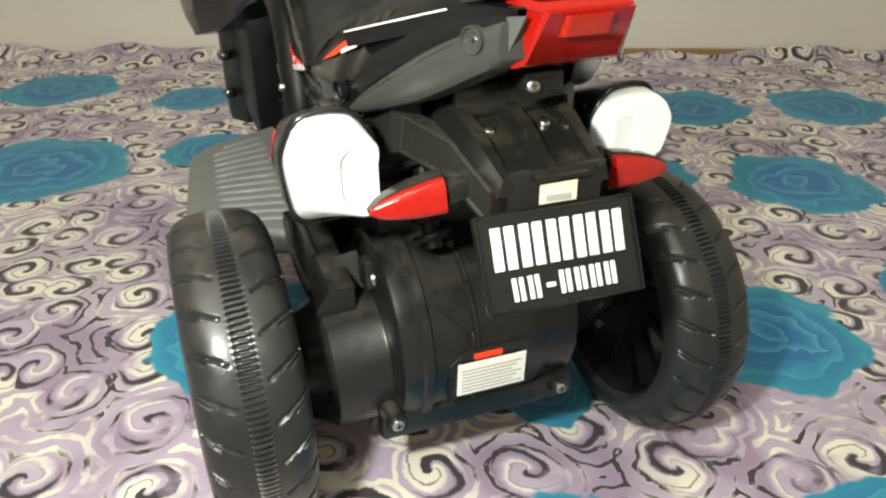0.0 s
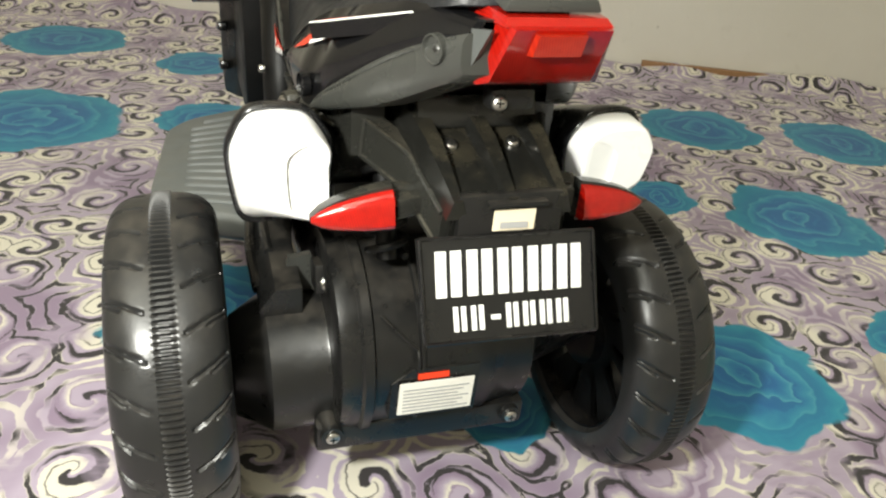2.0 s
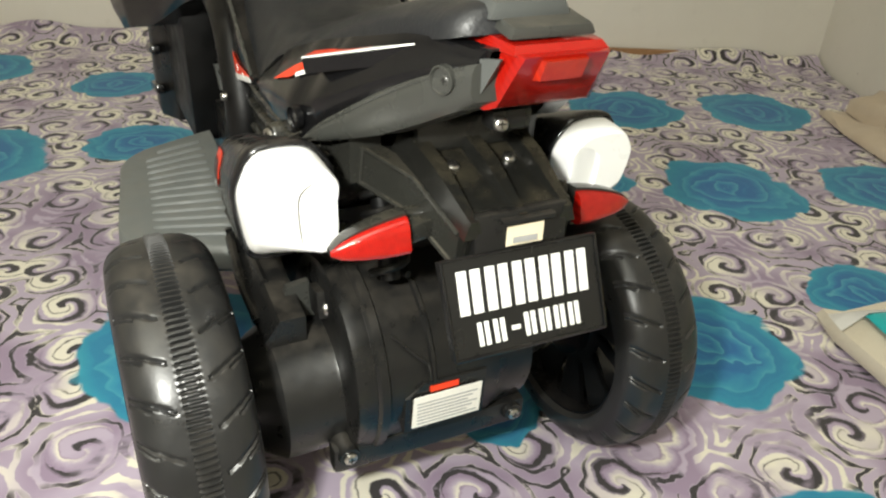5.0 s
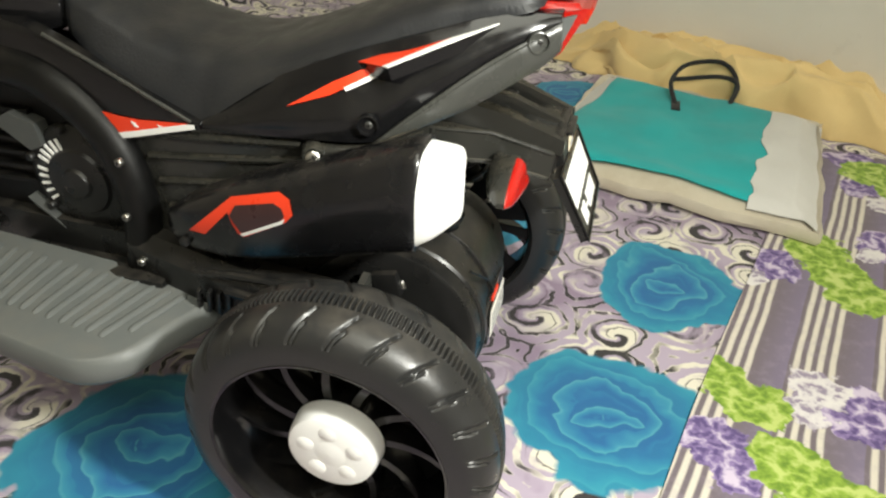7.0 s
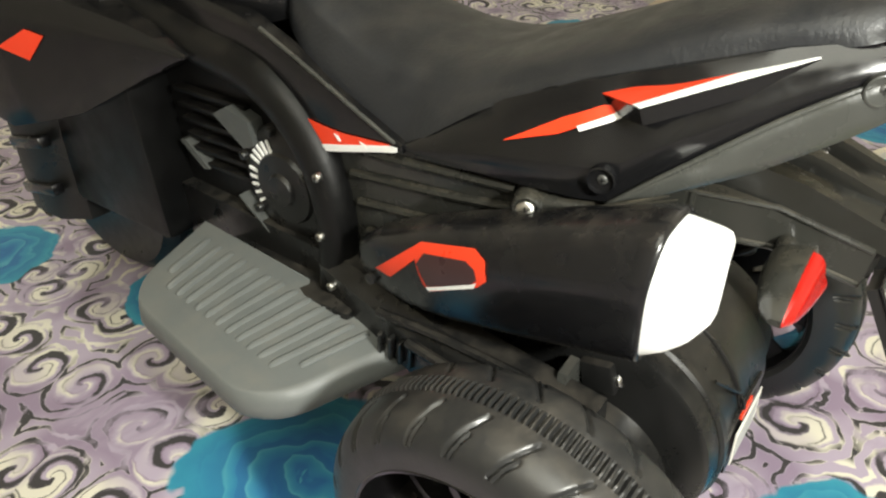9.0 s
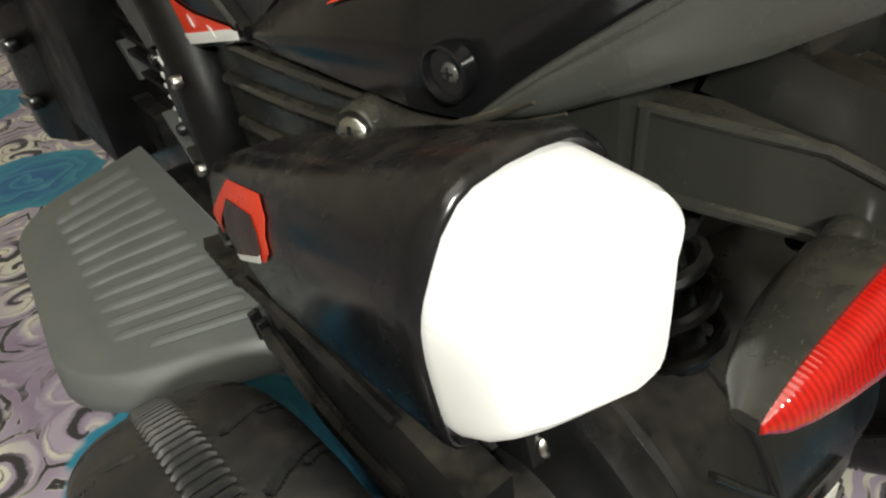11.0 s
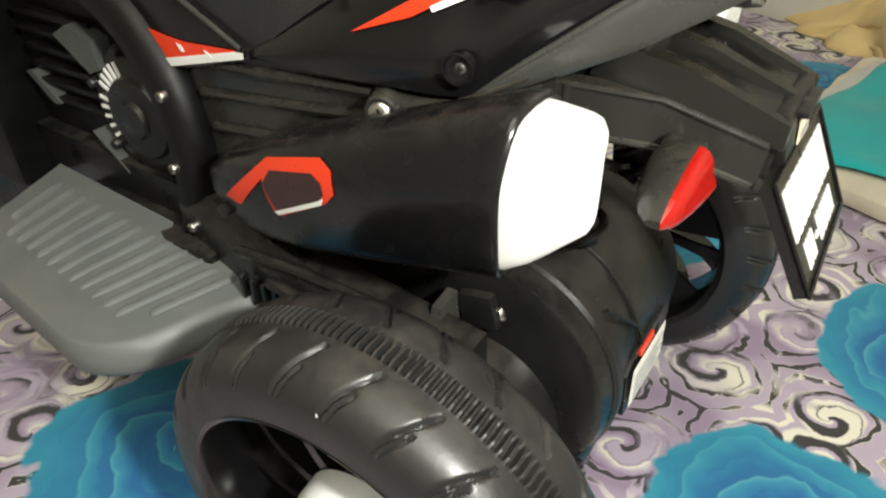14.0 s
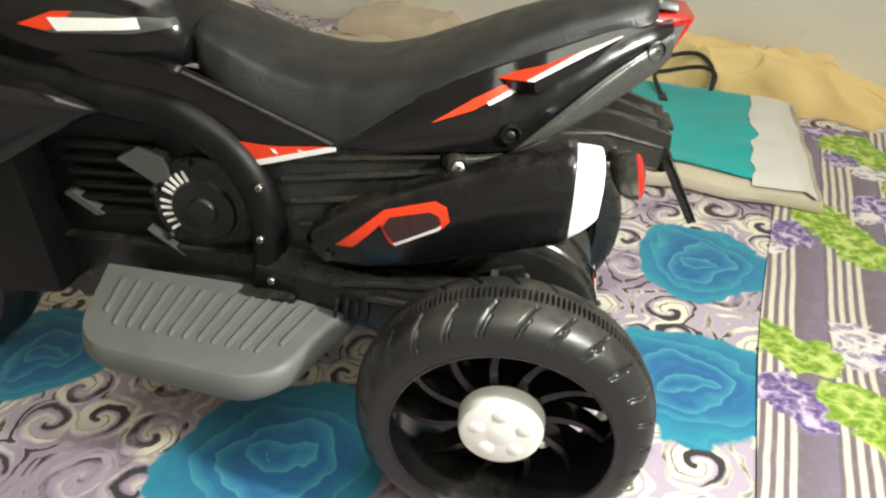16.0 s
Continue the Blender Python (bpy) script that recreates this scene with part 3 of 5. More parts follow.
# raised panel on the back of the drum
for k, (a, b) in enumerate((((-0.05, -0.06, 0.202), (-0.026, -0.0705, 0.178)), ((-0.026, -0.0705, 0.178), (-0.026, -0.0748, 0.167)))):
    part("ridge", tube([a, tuple((Vector(a) + Vector(b)) / 2 + Vector((0, -0.0015, 0))), b], 0.0012, 8, 3), BLACK, gear)
flange = part("flange", block((-0.014, -0.055, 0.1), (0.158, 0.014, 0.022), (0, 1.2, 0), 0.004), BLACK, gear)
part("base", block((-0.01, -0.01, 0.1), (0.135, 0.09, 0.02), (0, 1.2, 0), 0.004), BLACK, gear)
for x, z in ((-0.082, 0.107), (0.053, 0.1)):
    part("lug", lathe([(-0.064, 0.009), (-0.0655, 0.0075), (-0.052, 0.0095), (-0.04, 0.0095)][1:], (x, 0, z), 24, "y"), BLACK, gear)
    screw(gear, (x, -0.0665, z), (0, -1, 0), 0.0048)
label_c = [(-0.04, -0.0765, 0.129), (0.0135, -0.0765, 0.1275), (0.0145, -0.0765, 0.1545), (-0.039, -0.0765, 0.156)]
frame_bm = plate_of([(-0.045, -0.075, 0.125), (0.017, -0.075, 0.1235), (0.019, -0.074, 0.163), (-0.03, -0.074, 0.164), (-0.044, -0.074, 0.154)], (0, -1, 0), 0.008)
part("label_panel", frame_bm, BLACK, gear)
sticker = part("warning_label", plate_of([Vector(c) + Vector((0, -0.0003, 0)) for c in label_c], (0, -1, 0), 0.0007, 0), PAPER, gear, "white paper warning label with a red heading")
part("heading", plate_of([(-0.026, -0.0756, 0.157), (-0.004, -0.0756, 0.1565), (-0.004, -0.0751, 0.1605), (-0.026, -0.0751, 0.161)], (0, -1, 0), 0.0035, 0), RED_VINYL, sticker)
for k in range(7):
    z = 0.1505 - 0.003 * k
    part("print_bar", plate_of([(-0.0365, -0.0772, z), (0.011 - (k % 3) * 0.004, -0.0772, z - 0.0014), (0.011 - (k % 3) * 0.004, -0.0772, z - 0.0024), (-0.0365, -0.0772, z - 0.001)], (0, -1, 0), 0.0006, 0), INK, sticker)

# axle, gap plates and the chassis arms
part("axle", lathe([(-0.16, 0.008), (-0.1595, 0.009), (0.17, 0.009), (0.17, 0.008)], AX - Vector((0, 0, 0.012)), 20), STEEL, bike)
part("axle_sleeve", lathe([(0.066, 0.04), (0.07, 0.043), (0.1, 0.035), (0.14, 0.022), (0.145, 0.016)], AX - Vector((0, 0, 0.01)), 36), BLACK, bike)
for s in (-1, 1):
    beam = part("swing_arm", bevel(rings([[Vector((s * (x + a), y, z + b)) for a, b in ((-0.014, -h), (0.012, -h * 0.9), (0.015, h * 0.5), (0.004, h), (-0.014, h))] for x, y, z, h in
                ((0.078, 0.225, 0.195, 0.02), (0.092, 0.16, 0.188, 0.024), (0.102, 0.1, 0.178, 0.03), (0.108, 0.04, 0.172, 0.034), (0.108, -0.012, 0.168, 0.03))]), 0.004, 2), BLACK, bike, "black chassis beam with pressed ribs")
    part("pressing", tube([(s * 0.118, 0.12, 0.196), (s * 0.123, 0.06, 0.192), (s * 0.122, 0.01, 0.186)], 0.004, 8, 3), BLACK, beam)
    part("pressing", tube([(s * 0.112, 0.15, 0.205), (s * 0.112, 0.09, 0.207), (s * 0.112, 0.03, 0.204)], 0.0035, 8, 3), BLACK, beam)
    for k in range(4):
        part("rib", block((s * 0.1125, 0.15 - 0.009 * k, 0.178), (0.006, 0.003, 0.024), (12, s * 8, 0), 0.001), BLACK, beam)
    # added plate, no real part: stands in for the grey seen through the gap
    br = part("gap_plate", bevel(rings([
        [Vector((s * x, y, z)) for x, z in ((0.108, 0.18), (0.076, 0.18), (0.084, 0.21), (0.1, 0.208))] for y in (0.012, 0.018)]), 0.0015, 2), RAIL_GREY, bike, "grey filler plate in the gap above the motor")
    part("lug", block((s * 0.0775, 0.0, 0.2), (0.015, 0.022, 0.022), (-12, 0, 0), 0.003), BLACK, br)
    screw(br, (s * 0.0773, -0.0125, 0.2), (0, -1, 0.3), 0.0048)


def shock(x):
    """Coil spring over a damper rod."""
    a, b = Vector((x, -0.042, 0.235)), Vector((x, -0.008, 0.325))
    # rod and coil stand in shadow, which the darker black paints in
    rod = part("shock_absorber", tube([a, (a + b) / 2, b], 0.007, 12, 3), BLACK_SHADED, bike, "black coil spring damper")
    way = b - a
    side, up = Vector((1, 0, 0)), way.normalized().cross(Vector((1, 0, 0)))
    coil = [a + way * (i / 90) + 0.0125 * (side * math.cos(math.pi * i / 6) + up * math.sin(math.pi * i / 6)) for i in range(91)]
    part("spring", tube(coil, 0.0026, 7, 1), BLACK_SHADED, rod)


shock(-0.043)
shock(0.043)

# exhausts
EX = [(-0.019, 0.042), (0.018, 0.041), (0.0325, 0.02), (0.0328, 0.005), (0.025, -0.0315), (0.016, -0.0355), (-0.019, -0.037), (-0.0265, -0.0305), (-0.031, 0.002), (-0.031, 0.017)]


def cut_corners(points, times, share=0.25):
    for _ in range(times):
        points = [(a[0] * (1 - u) + b[0] * u, a[1] * (1 - u) + b[1] * u) for a, b in zip(points, points[1:] + points[:1]) for u in (share, 1 - share)]
    return points


EX = cut_corners(EX, 1, 0.2)
EX = cut_corners(EX, 1, 0.28)


def carve(ob, bm):
    """Takes the solid bm out of a part's mesh."""
    cutter = new("cutter", mesh_of("cutter", bm, WHITE))
    cut = ob.modifiers.new("cut", "BOOLEAN")
    cut.operation, cut.object, cut.solver = "DIFFERENCE", cutter, "EXACT"
    bpy.context.view_layer.update()
    done = bpy.data.meshes.new_from_object(ob.evaluated_get(bpy.context.evaluated_depsgraph_get()))
    ob.modifiers.clear()
    done.set_sharp_from_angle(angle=radians(28))
    for face in done.polygons:
        if len(face.vertices) > 6:
            face.use_smooth = False
    ob.data = done
    bpy.data.objects.remove(cutter)


def exhaust(side):
    cx = 0.1105 if side < 0 else 0.1015
    drop, shrink = (0.0, 1.0) if side < 0 else (-0.0055, 0.94)

    def ring(y, zc, scale, lean=0.0, inset=0.0, dx=0.0, flat=1.0, low=0.0):
        out = []
        for x, z in EX:
            k = (scale - inset) * shrink
            pull = low * min(1.0, max(0.0, (x + 0.022) / 0.034)) * min(1.0, max(0.0, -z / 0.033))
            out.append(Vector((side * (cx + dx - x * k - pull * 0.42), y + lean * z, zc + drop + z * k * flat - pull * 0.9)))
        return out

    body = rings([ring(0.168, 0.2335, 0.25, 0.1, 0, -0.014), ring(0.155, 0.2385, 0.42, 0.25, 0, -0.012), ring(0.13, 0.2465, 0.6, 0.35, 0, -0.01), ring(0.09, 0.2605, 0.77, 0.2, 0, -0.0075), ring(0.03, 0.28, 0.88, 0.05, 0, -0.004), ring(-0.034, 0.301, 0.965, -0.05), ring(-0.039, 0.3015, 0.968, -0.05), ring(-0.0415, 0.3015, 0.95, -0.05), ring(-0.042, 0.3015, 0.915, -0.05), ring(-0.034, 0.3015, 0.8, -0.05)])
    ex = part("exhaust", body, BLACK_TUBE, bike, "black plastic exhaust with a white end", 60)
    cap = rings([ring(-0.034, 0.3015, 0.878, -0.05), ring(-0.042, 0.302, 0.876, -0.05, 0, 0, 0.98), ring(-0.052, 0.3052, 0.865, -0.045, 0, 0, 0.87, 0.0055), ring(-0.0585, 0.3082, 0.845, -0.04, 0, 0, 0.775, 0.0115), ring(-0.0612, 0.3095, 0.82, -0.035, 0, 0, 0.73, 0.014), ring(-0.0622, 0.31, 0.795, -0.03, 0, 0, 0.69, 0.015)])
    white = part("end_cap", cap, WHITE, ex, "white plastic end cap", 60)
    # scoop sunk into the cap's face, deepest along its outer side
    shape = cut_corners([(0.0015, 0.008), (0.01, 0.019), (0.0265, 0.025), (0.028, 0.006), (0.021, -0.036), (0.014, -0.043), (0.004, -0.043)], 1, 0.2)
    shape = cut_corners(shape, 1, 0.25)
    loops = []
    for away, deep in ((0.006, 0.0), (0.0, 0.0), (-0.0003, 0.9), (-0.0007, 1.0)):
        loop = []
        for x, z in shape:
            sink = 0.0028 - 0.11 * (x - 0.001)
            k = 1.0 if deep < 1 else 0.86
            xx, zz = 0.014 + (x - 0.014) * k, -0.012 + (z + 0.012) * k
            loop.append(Vector((side * (cx - xx * 0.86), (-0.072 - away) if deep == 0 else (-0.0622 - 0.03 * z + max(sink, -0.002) * deep), 0.31 + drop + zz * 0.66 * shrink)))
        loops.append(loop)
    carve(white, rings(loops))
    if side < 0:
        part("screw_boss", lathe([(-0.0035, 0.003), (-0.003, 0.004), (0.012, 0.004)], (-0.1115, 0.152, 0.233), 16, "x"), BLACK, ex)
    return ex


left_ex = exhaust(-1)
part("seam_flange", tube([(-0.094, 0.105, 0.283), (-0.0945, 0.06, 0.2975), (-0.095, 0.02, 0.315), (-0.096, -0.032, 0.3415)], [0.0008, 0.0022, 0.0024, 0.0005], 8, 4), CAKED, left_ex, "dusty seam along the exhaust")
part("seam_flange", tube([(-0.087, 0.1, 0.282), (-0.087, 0.045, 0.3005), (-0.0885, -0.034, 0.3365)], [0.0008, 0.002, 0.0004], 8, 4), CAKED, left_ex)
part("seam_flange", tube([(-0.081, 0.095, 0.283), (-0.0815, 0.045, 0.299), (-0.083, -0.026, 0.329)], [0.0008, 0.0017, 0.0004], 8, 4), CAKED, left_ex)
exhaust(1)


def surface(ob):
    from mathutils.bvhtree import BVHTree
    return BVHTree.FromPolygons([v.co for v in ob.data.vertices], [p.vertices for p in ob.data.polygons])


def decal(name, outline, on, mat, parent, side=-1, lift=0.0006, label="", fine=0.006):
    """A thin sticker: an outline of (y, z), laid along x on the surface of a part."""
    tree = surface(on)
    bm = bmesh.new()
    bm.faces.new([bm.verts.new((0, y, z)) for y, z in outline])
    bmesh.ops.triangulate(bm, faces=bm.faces)
    for _ in range(4):
        long = [e for e in bm.edges if e.calc_length() > fine]
        if long:
            bmesh.ops.subdivide_edges(bm, edges=long, cuts=1)
            bmesh.ops.triangulate(bm, faces=[f for f in bm.faces if len(f.verts) > 3])
    for v in bm.verts:
        hit = tree.ray_cast(Vector((side * 0.4, v.co.y, v.co.z)), Vector((-side, 0, 0)))
        if hit[0] is None:
            hit = tree.find_nearest(Vector((side * 0.4, v.co.y, v.co.z)))
        v.co.x = hit[0].x + side * lift
    up = bmesh.ops.extrude_face_region(bm, geom=list(bm.faces))
    bmesh.ops.translate(bm, vec=(side * 0.0003, 0, 0), verts=[v for v in up["geom"] if isinstance(v, bmesh.types.BMVert)])
    return part(name, bm, mat, parent, label)


badge = decal("sticker", [(0.143, 0.2475), (0.099, 0.285), (0.058, 0.2975), (0.049, 0.2945), (0.0465, 0.284), (0.053, 0.277), (0.091, 0.2555), (0.0955, 0.258), (0.102, 0.2735), (0.1035, 0.274), (0.127, 0.2485)], left_ex, RED_VINYL, left_ex, label="red hexagonal sticker with a dark centre")
decal("sticker_field", [(0.1, 0.272), (0.0945, 0.2805), (0.062, 0.2895), (0.055, 0.2875), (0.053, 0.282), (0.0575, 0.277), (0.0915, 0.2595)], left_ex, DARK_VINYL, badge, lift=0.0013)
decal("sticker_line", [(0.0925, 0.2588), (0.0905, 0.2572), (0.0545, 0.2765), (0.0525, 0.281), (0.0562, 0.2782)], left_ex, WHITE_VINYL, badge, lift=0.002)

# seat -------------------------------------------------------------------
SEAT = [  # y, half width at the foot, half width at the shoulder, z low, z top
    (0.272, 0.02, 0.022, 0.375, 0.402), (0.262, 0.052, 0.042, 0.37, 0.404), (0.235, 0.066, 0.048, 0.3575, 0.393),
    (0.2, 0.073, 0.053, 0.3415, 0.376), (0.165, 0.0775, 0.056, 0.326, 0.367), (0.142, 0.08, 0.058, 0.316, 0.365),
    (0.12, 0.08, 0.058, 0.331, 0.366), (0.09, 0.076, 0.056, 0.35, 0.372), (0.05, 0.066, 0.052, 0.369, 0.386),
    (0.01, 0.058, 0.048, 0.381, 0.4), (-0.03, 0.05, 0.041, 0.391, 0.412), (-0.07, 0.04, 0.034, 0.4, 0.42),
    (-0.092, 0.038, 0.028, 0.405, 0.423), (-0.1, 0.03, 0.02, 0.408, 0.42)]


def seat_mesh():
    loops = []
    for i in range(61):
        y = SEAT[0][0] + (SEAT[-1][0] - SEAT[0][0]) * i / 60
        foot, shoulder, lo, hi = (table(SEAT, y, k) for k in (1, 2, 3, 4))
        half = []
        for k in range(5):
            u = k / 4
            half.append((foot + (shoulder + 0.006 - foot) * u ** 1.3, lo + (hi - 0.012 - lo) * u))
        for k in range(1, 7):
            u = k / 6
            half.append((shoulder + 0.006 - (shoulder - 0.012) * (1 - math.cos(u * math.pi / 2)) - 0.006 * u, hi - 0.012 + 0.012 * math.sin(u * math.pi / 2)))
        half.append((0.0, hi + 0.001))
        loops.append([Vector((-x, y, z)) for x, z in half] + [Vector((x, y, z)) for x, z in half[-2::-1]])
    return rings(loops)


seat = part("seat", seat_mesh(), VINYL, bike, "charcoal moulded saddle, dipped in the middle", 70)
part("seat_step", block((0.006, -0.088, 0.421), (0.05, 0.032, 0.009), (6, 0, 0), 0.003, 0.85), GREY, seat, "grey step behind the saddle")
part("seat_lip", block((0.012, -0.102, 0.4135), (0.052, 0.03, 0.006), (8, 0, 0), 0.002, 0.9), RAIL_GREY, seat)

# tail: side panels, rails, lamp -----------------------------------------
TAIL_X = [(0.145, 0.081), (0.11, 0.085), (0.065, 0.0878), (0.02, 0.0882), (-0.02, 0.0778), (-0.06, 0.058), (-0.1, 0.037), (-0.116, 0.025), (-0.13, 0.02)]
tail = part("tail_frame", rings([[Vector((-w, y, z0)), Vector((w, y, z0)), Vector((w * 0.8, y, z1)), Vector((-w * 0.8, y, z1))] for y, w, z0, z1 in
            ((0.13, 0.07, 0.3, 0.33), (0.05, 0.078, 0.315, 0.368), (-0.02, 0.062, 0.336, 0.388), (-0.07, 0.043, 0.36, 0.401), (-0.112, 0.026, 0.378, 0.404))]), BLACK, bike)
for s in (-1, 1):
    panel = part("tail_panel", bevel(skin([(0.145, 0.3155, 0.318), (0.12, 0.316, 0.332), (0.075, 0.319, 0.359), (0.03, 0.321, 0.376), (0.002, 0.322, 0.384), (-0.012, 0.336, 0.388), (-0.06, 0.368, 0.401), (-0.085, 0.383, 0.4045), (-0.112, 0.395, 0.403)], TAIL_X, s, 0.012, 0.001, lean=0.62), 0.0012, 1, 50), BLACK_GLOSS, bike, "glossy black tail side panel")
    rail = part("tail_rail", bevel(skin([(0.003, 0.3215, 0.3225), (-0.02, 0.3285, 0.3405), (-0.06, 0.345, 0.369), (-0.085, 0.359, 0.384), (-0.106, 0.372, 0.395), (-0.113, 0.378, 0.398)], TAIL_X, s, 0.016, 0.003, 0.0015), 0.0015, 1, 50), RAIL_GREY, bike, "charcoal plastic tail rail")
    edge_line = [(0.003, 0.3225), (-0.02, 0.3405), (-0.06, 0.369), (-0.085, 0.384), (-0.108, 0.3955)]
    part("rail_edge", tube([(s * (table(TAIL_X, y, 1) + 0.0022), y, z - 0.001) for y, z in edge_line], [0.0008, 0.0016, 0.0017, 0.0016, 0.001], 8, 5), RAIL_GREY, rail)
    # sunk discs with a screw
    for y, z, x in ((0.005, 0.3365, 0.0903), (-0.1, 0.387, 0.0418)):
        disc = part("screw_cup", lathe([(-0.004, 0.0076), (0.0006, 0.0076), (0.0009, 0.0068), (-0.0012, 0.006), (-0.0018, 0.0)], (0, 0, 0), 28, "z"), BLACK_GLOSS if y > 0 else RAIL_GREY, panel)
        turn = Vector((s, -0.18 if y > 0 else -0.42, 0)).to_track_quat("Z", "Y").to_matrix().to_4x4()
        disc.data.transform(Matrix.Translation((s * x, y, z)) @ turn)
        screw(disc, (s * (x - 0.0028), y, z), (s, -0.18 if y > 0 else -0.42, 0), 0.003, DULL)
    # shelf beside the saddle that carries the red flash
    step = [(0.0681, 0.0196, 0.3724), (0.0636, 0.0186, 0.3732), (0.0552, 0.0069, 0.3772), (0.0499, -0.0084, 0.3817), (0.0469, -0.0314, 0.3877), (0.0468, -0.056, 0.3939), (0.0449, -0.0736, 0.3984), (0.0872, -0.0098, 0.3771)]
    top = [Vector((s * x, y, z)) for x, y, z in step]
    upward = Vector((s * 0.126, 0.237, 0.963))
    shelf = part("tail_shelf", plate_of(top, upward, 0.009, 0.0012), BLACK_GLOSS, panel)
    inner = top[0].lerp(top[7], 0.84)
    part("red_flash", plate_of([q + upward * 0.0006 for q in (*top[:6], inner)], upward, 0.001, 0), RED_VINYL, shelf, "red sticker flash")
    part("white_flash", plate_of([q + upward * 0.0006 for q in (inner, top[5], top[6], top[7])], upward, 0.001, 0), WHITE_VINYL, shelf, "white sticker edge")
    decal("red_blade", [(0.066, 0.3425), (0.0334, 0.3605), (0.0142, 0.369), (0.002, 0.3705), (0.009, 0.3655), (0.0334, 0.353)], panel, RED_VINYL, panel, s, 0.0012, "long red sticker blade")
    decal("white_blade", [(0.002, 0.3705), (-0.0069, 0.371), (0.0066, 0.3632), (0.022, 0.3565), (0.024, 0.3585), (0.009, 0.3655)], panel, WHITE_VINYL, panel, s, 0.0016)

# red lamp: upper hood, sloping face, side wings
tl = part("tail_lamp", bevel(rings([
    [Vector(q) for q in ((-0.024, -0.098, 0.373), (0.05, -0.098, 0.373), (0.044, -0.085, 0.4045), (-0.02, -0.085, 0.4045))],
    [Vector(q) for q in ((-0.021, -0.109, 0.372), (0.045, -0.109, 0.372), (0.041, -0.118, 0.4045), (-0.0145, -0.118, 0.4045))],
    [Vector(q) for q in ((-0.016, -0.1125, 0.374), (0.04, -0.1125, 0.374), (0.038, -0.129, 0.4035), (-0.012, -0.129, 0.4035))]]), 0.002, 2), DARK_LENS, bike, "red tail lamp lens")
# raised window; its brighter colour holds the lamp's central highlight
part("brake_window", bevel(rings([
    [Vector(q) for q in ((-0.003, -0.116, 0.389), (0.026, -0.116, 0.389), (0.026, -0.123, 0.402), (-0.003, -0.123, 0.402))],
    [Vector(q) for q in ((-0.001, -0.1265, 0.3905), (0.024, -0.1265, 0.3905), (0.024, -0.131, 0.4015), (-0.001, -0.131, 0.4015))]]), 0.0012, 2), HIGHLIT_LENS, tl)
part("lamp_hood", bevel(rings([
    [Vector(q) for q in ((-0.02, -0.085, 0.402), (0.046, -0.085, 0.402), (0.042, -0.085, 0.4075), (-0.016, -0.085, 0.4075))],
    [Vector(q) for q in ((-0.0155, -0.124, 0.4035), (0.041, -0.124, 0.4035), (0.038, -0.121, 0.4075), (-0.0135, -0.121, 0.4075))]]), 0.0015), DARK_LENS, tl)
cxx, s = 0.011, 1
part("lamp_wing", bevel(rings([
    [Vector((cxx + s * a, y, z)) for a, y, z in ((0.034, -0.09, 0.372), (0.046, -0.085, 0.374), (0.038, -0.08, 0.404), (0.03, -0.08, 0.404))],
    [Vector((cxx + s * a, y, z)) for a, y, z in ((0.028, -0.112, 0.3735), (0.033, -0.11, 0.374), (0.0295, -0.123, 0.402), (0.0255, -0.124, 0.403))]]), 0.0012), RAIL_GREY, tl)
part("end_facet", plate_of([(-0.0265, -0.1125, 0.381), (-0.021, -0.1215, 0.4015), (-0.0275, -0.112, 0.4)], (-0.8, -0.6, 0.1), 0.003, 0.0006), GREY, tl)
# latch under the lamp
latch = part("latch", block((0.008, -0.085, 0.3575), (0.026, 0.014, 0.012), (0, 0, 0), 0.003), BLACK, bike)
screw(latch, (-0.0004, -0.0935, 0.3565), (-0.2, -1, 0.3), 0.0042)

# mudguard carrier, plate, turn signals ----------------------------------
rack = part("carrier", bevel(rings([
    [Vector(q) for q in ((-0.045, 0.0, 0.3), (0.045, 0.0, 0.3), (0.045, 0.0, 0.336), (-0.045, 0.0, 0.336))],
    [Vector(q) for q in ((-0.033, -0.05, 0.303), (0.04, -0.05, 0.303), (0.036, -0.05, 0.331), (-0.029, -0.05, 0.331))],
    [Vector(q) for q in ((-0.032, -0.117, 0.288), (0.037, -0.117, 0.288), (0.034, -0.121, 0.3135), (-0.029, -0.121, 0.3135))]]), 0.002), CARRIER, bike, "dusty black rear carrier with ridges")
for k, x in enumerate((-0.032, 0.002, 0.035)):
    part("ridge", bevel(rings([
        [Vector((x + a, y, z)) for a, y, z in ((-0.009, -0.035, 0.325), (0.009, -0.035, 0.325), (0.005, -0.04, 0.3405), (-0.005, -0.04, 0.3405))],
        [Vector((x * 0.95 + a, y, z)) for a, y, z in ((-0.0085, -0.08, 0.318), (0.0085, -0.08, 0.318), (0.0045, -0.08, 0.332), (-0.0045, -0.08, 0.332))],
        [Vector((x * 0.9 + a, y, z)) for a, y, z in ((-0.006, -0.122, 0.304), (0.006, -0.122, 0.304), (0.0025, -0.1225, 0.3145), (-0.0025, -0.1225, 0.3145))]]), 0.0012), CARRIER, rack)
for x in (-0.0185, 0.0195):
    screw(rack, (x, -0.074, 0.3262), (0, -0.5, 1), 0.0042)
for side in (-1, 1):
    for k in range(3):
        z = 0.3275 - 0.0095 * k
        part("side_rib", tube([(0.003 + side * 0.0375, -0.03, z), (0.003 + side * 0.0355, -0.075, z - 0.006), (0.002 + side * 0.0335, -0.114, z - 0.0145)], 0.002, 8, 3), CARRIER, rack)
part("cross_ridge", block((0.003, -0.05, 0.3375), (0.074, 0.016, 0.02), (-14, 0, 0), 0.003), CARRIER, rack)
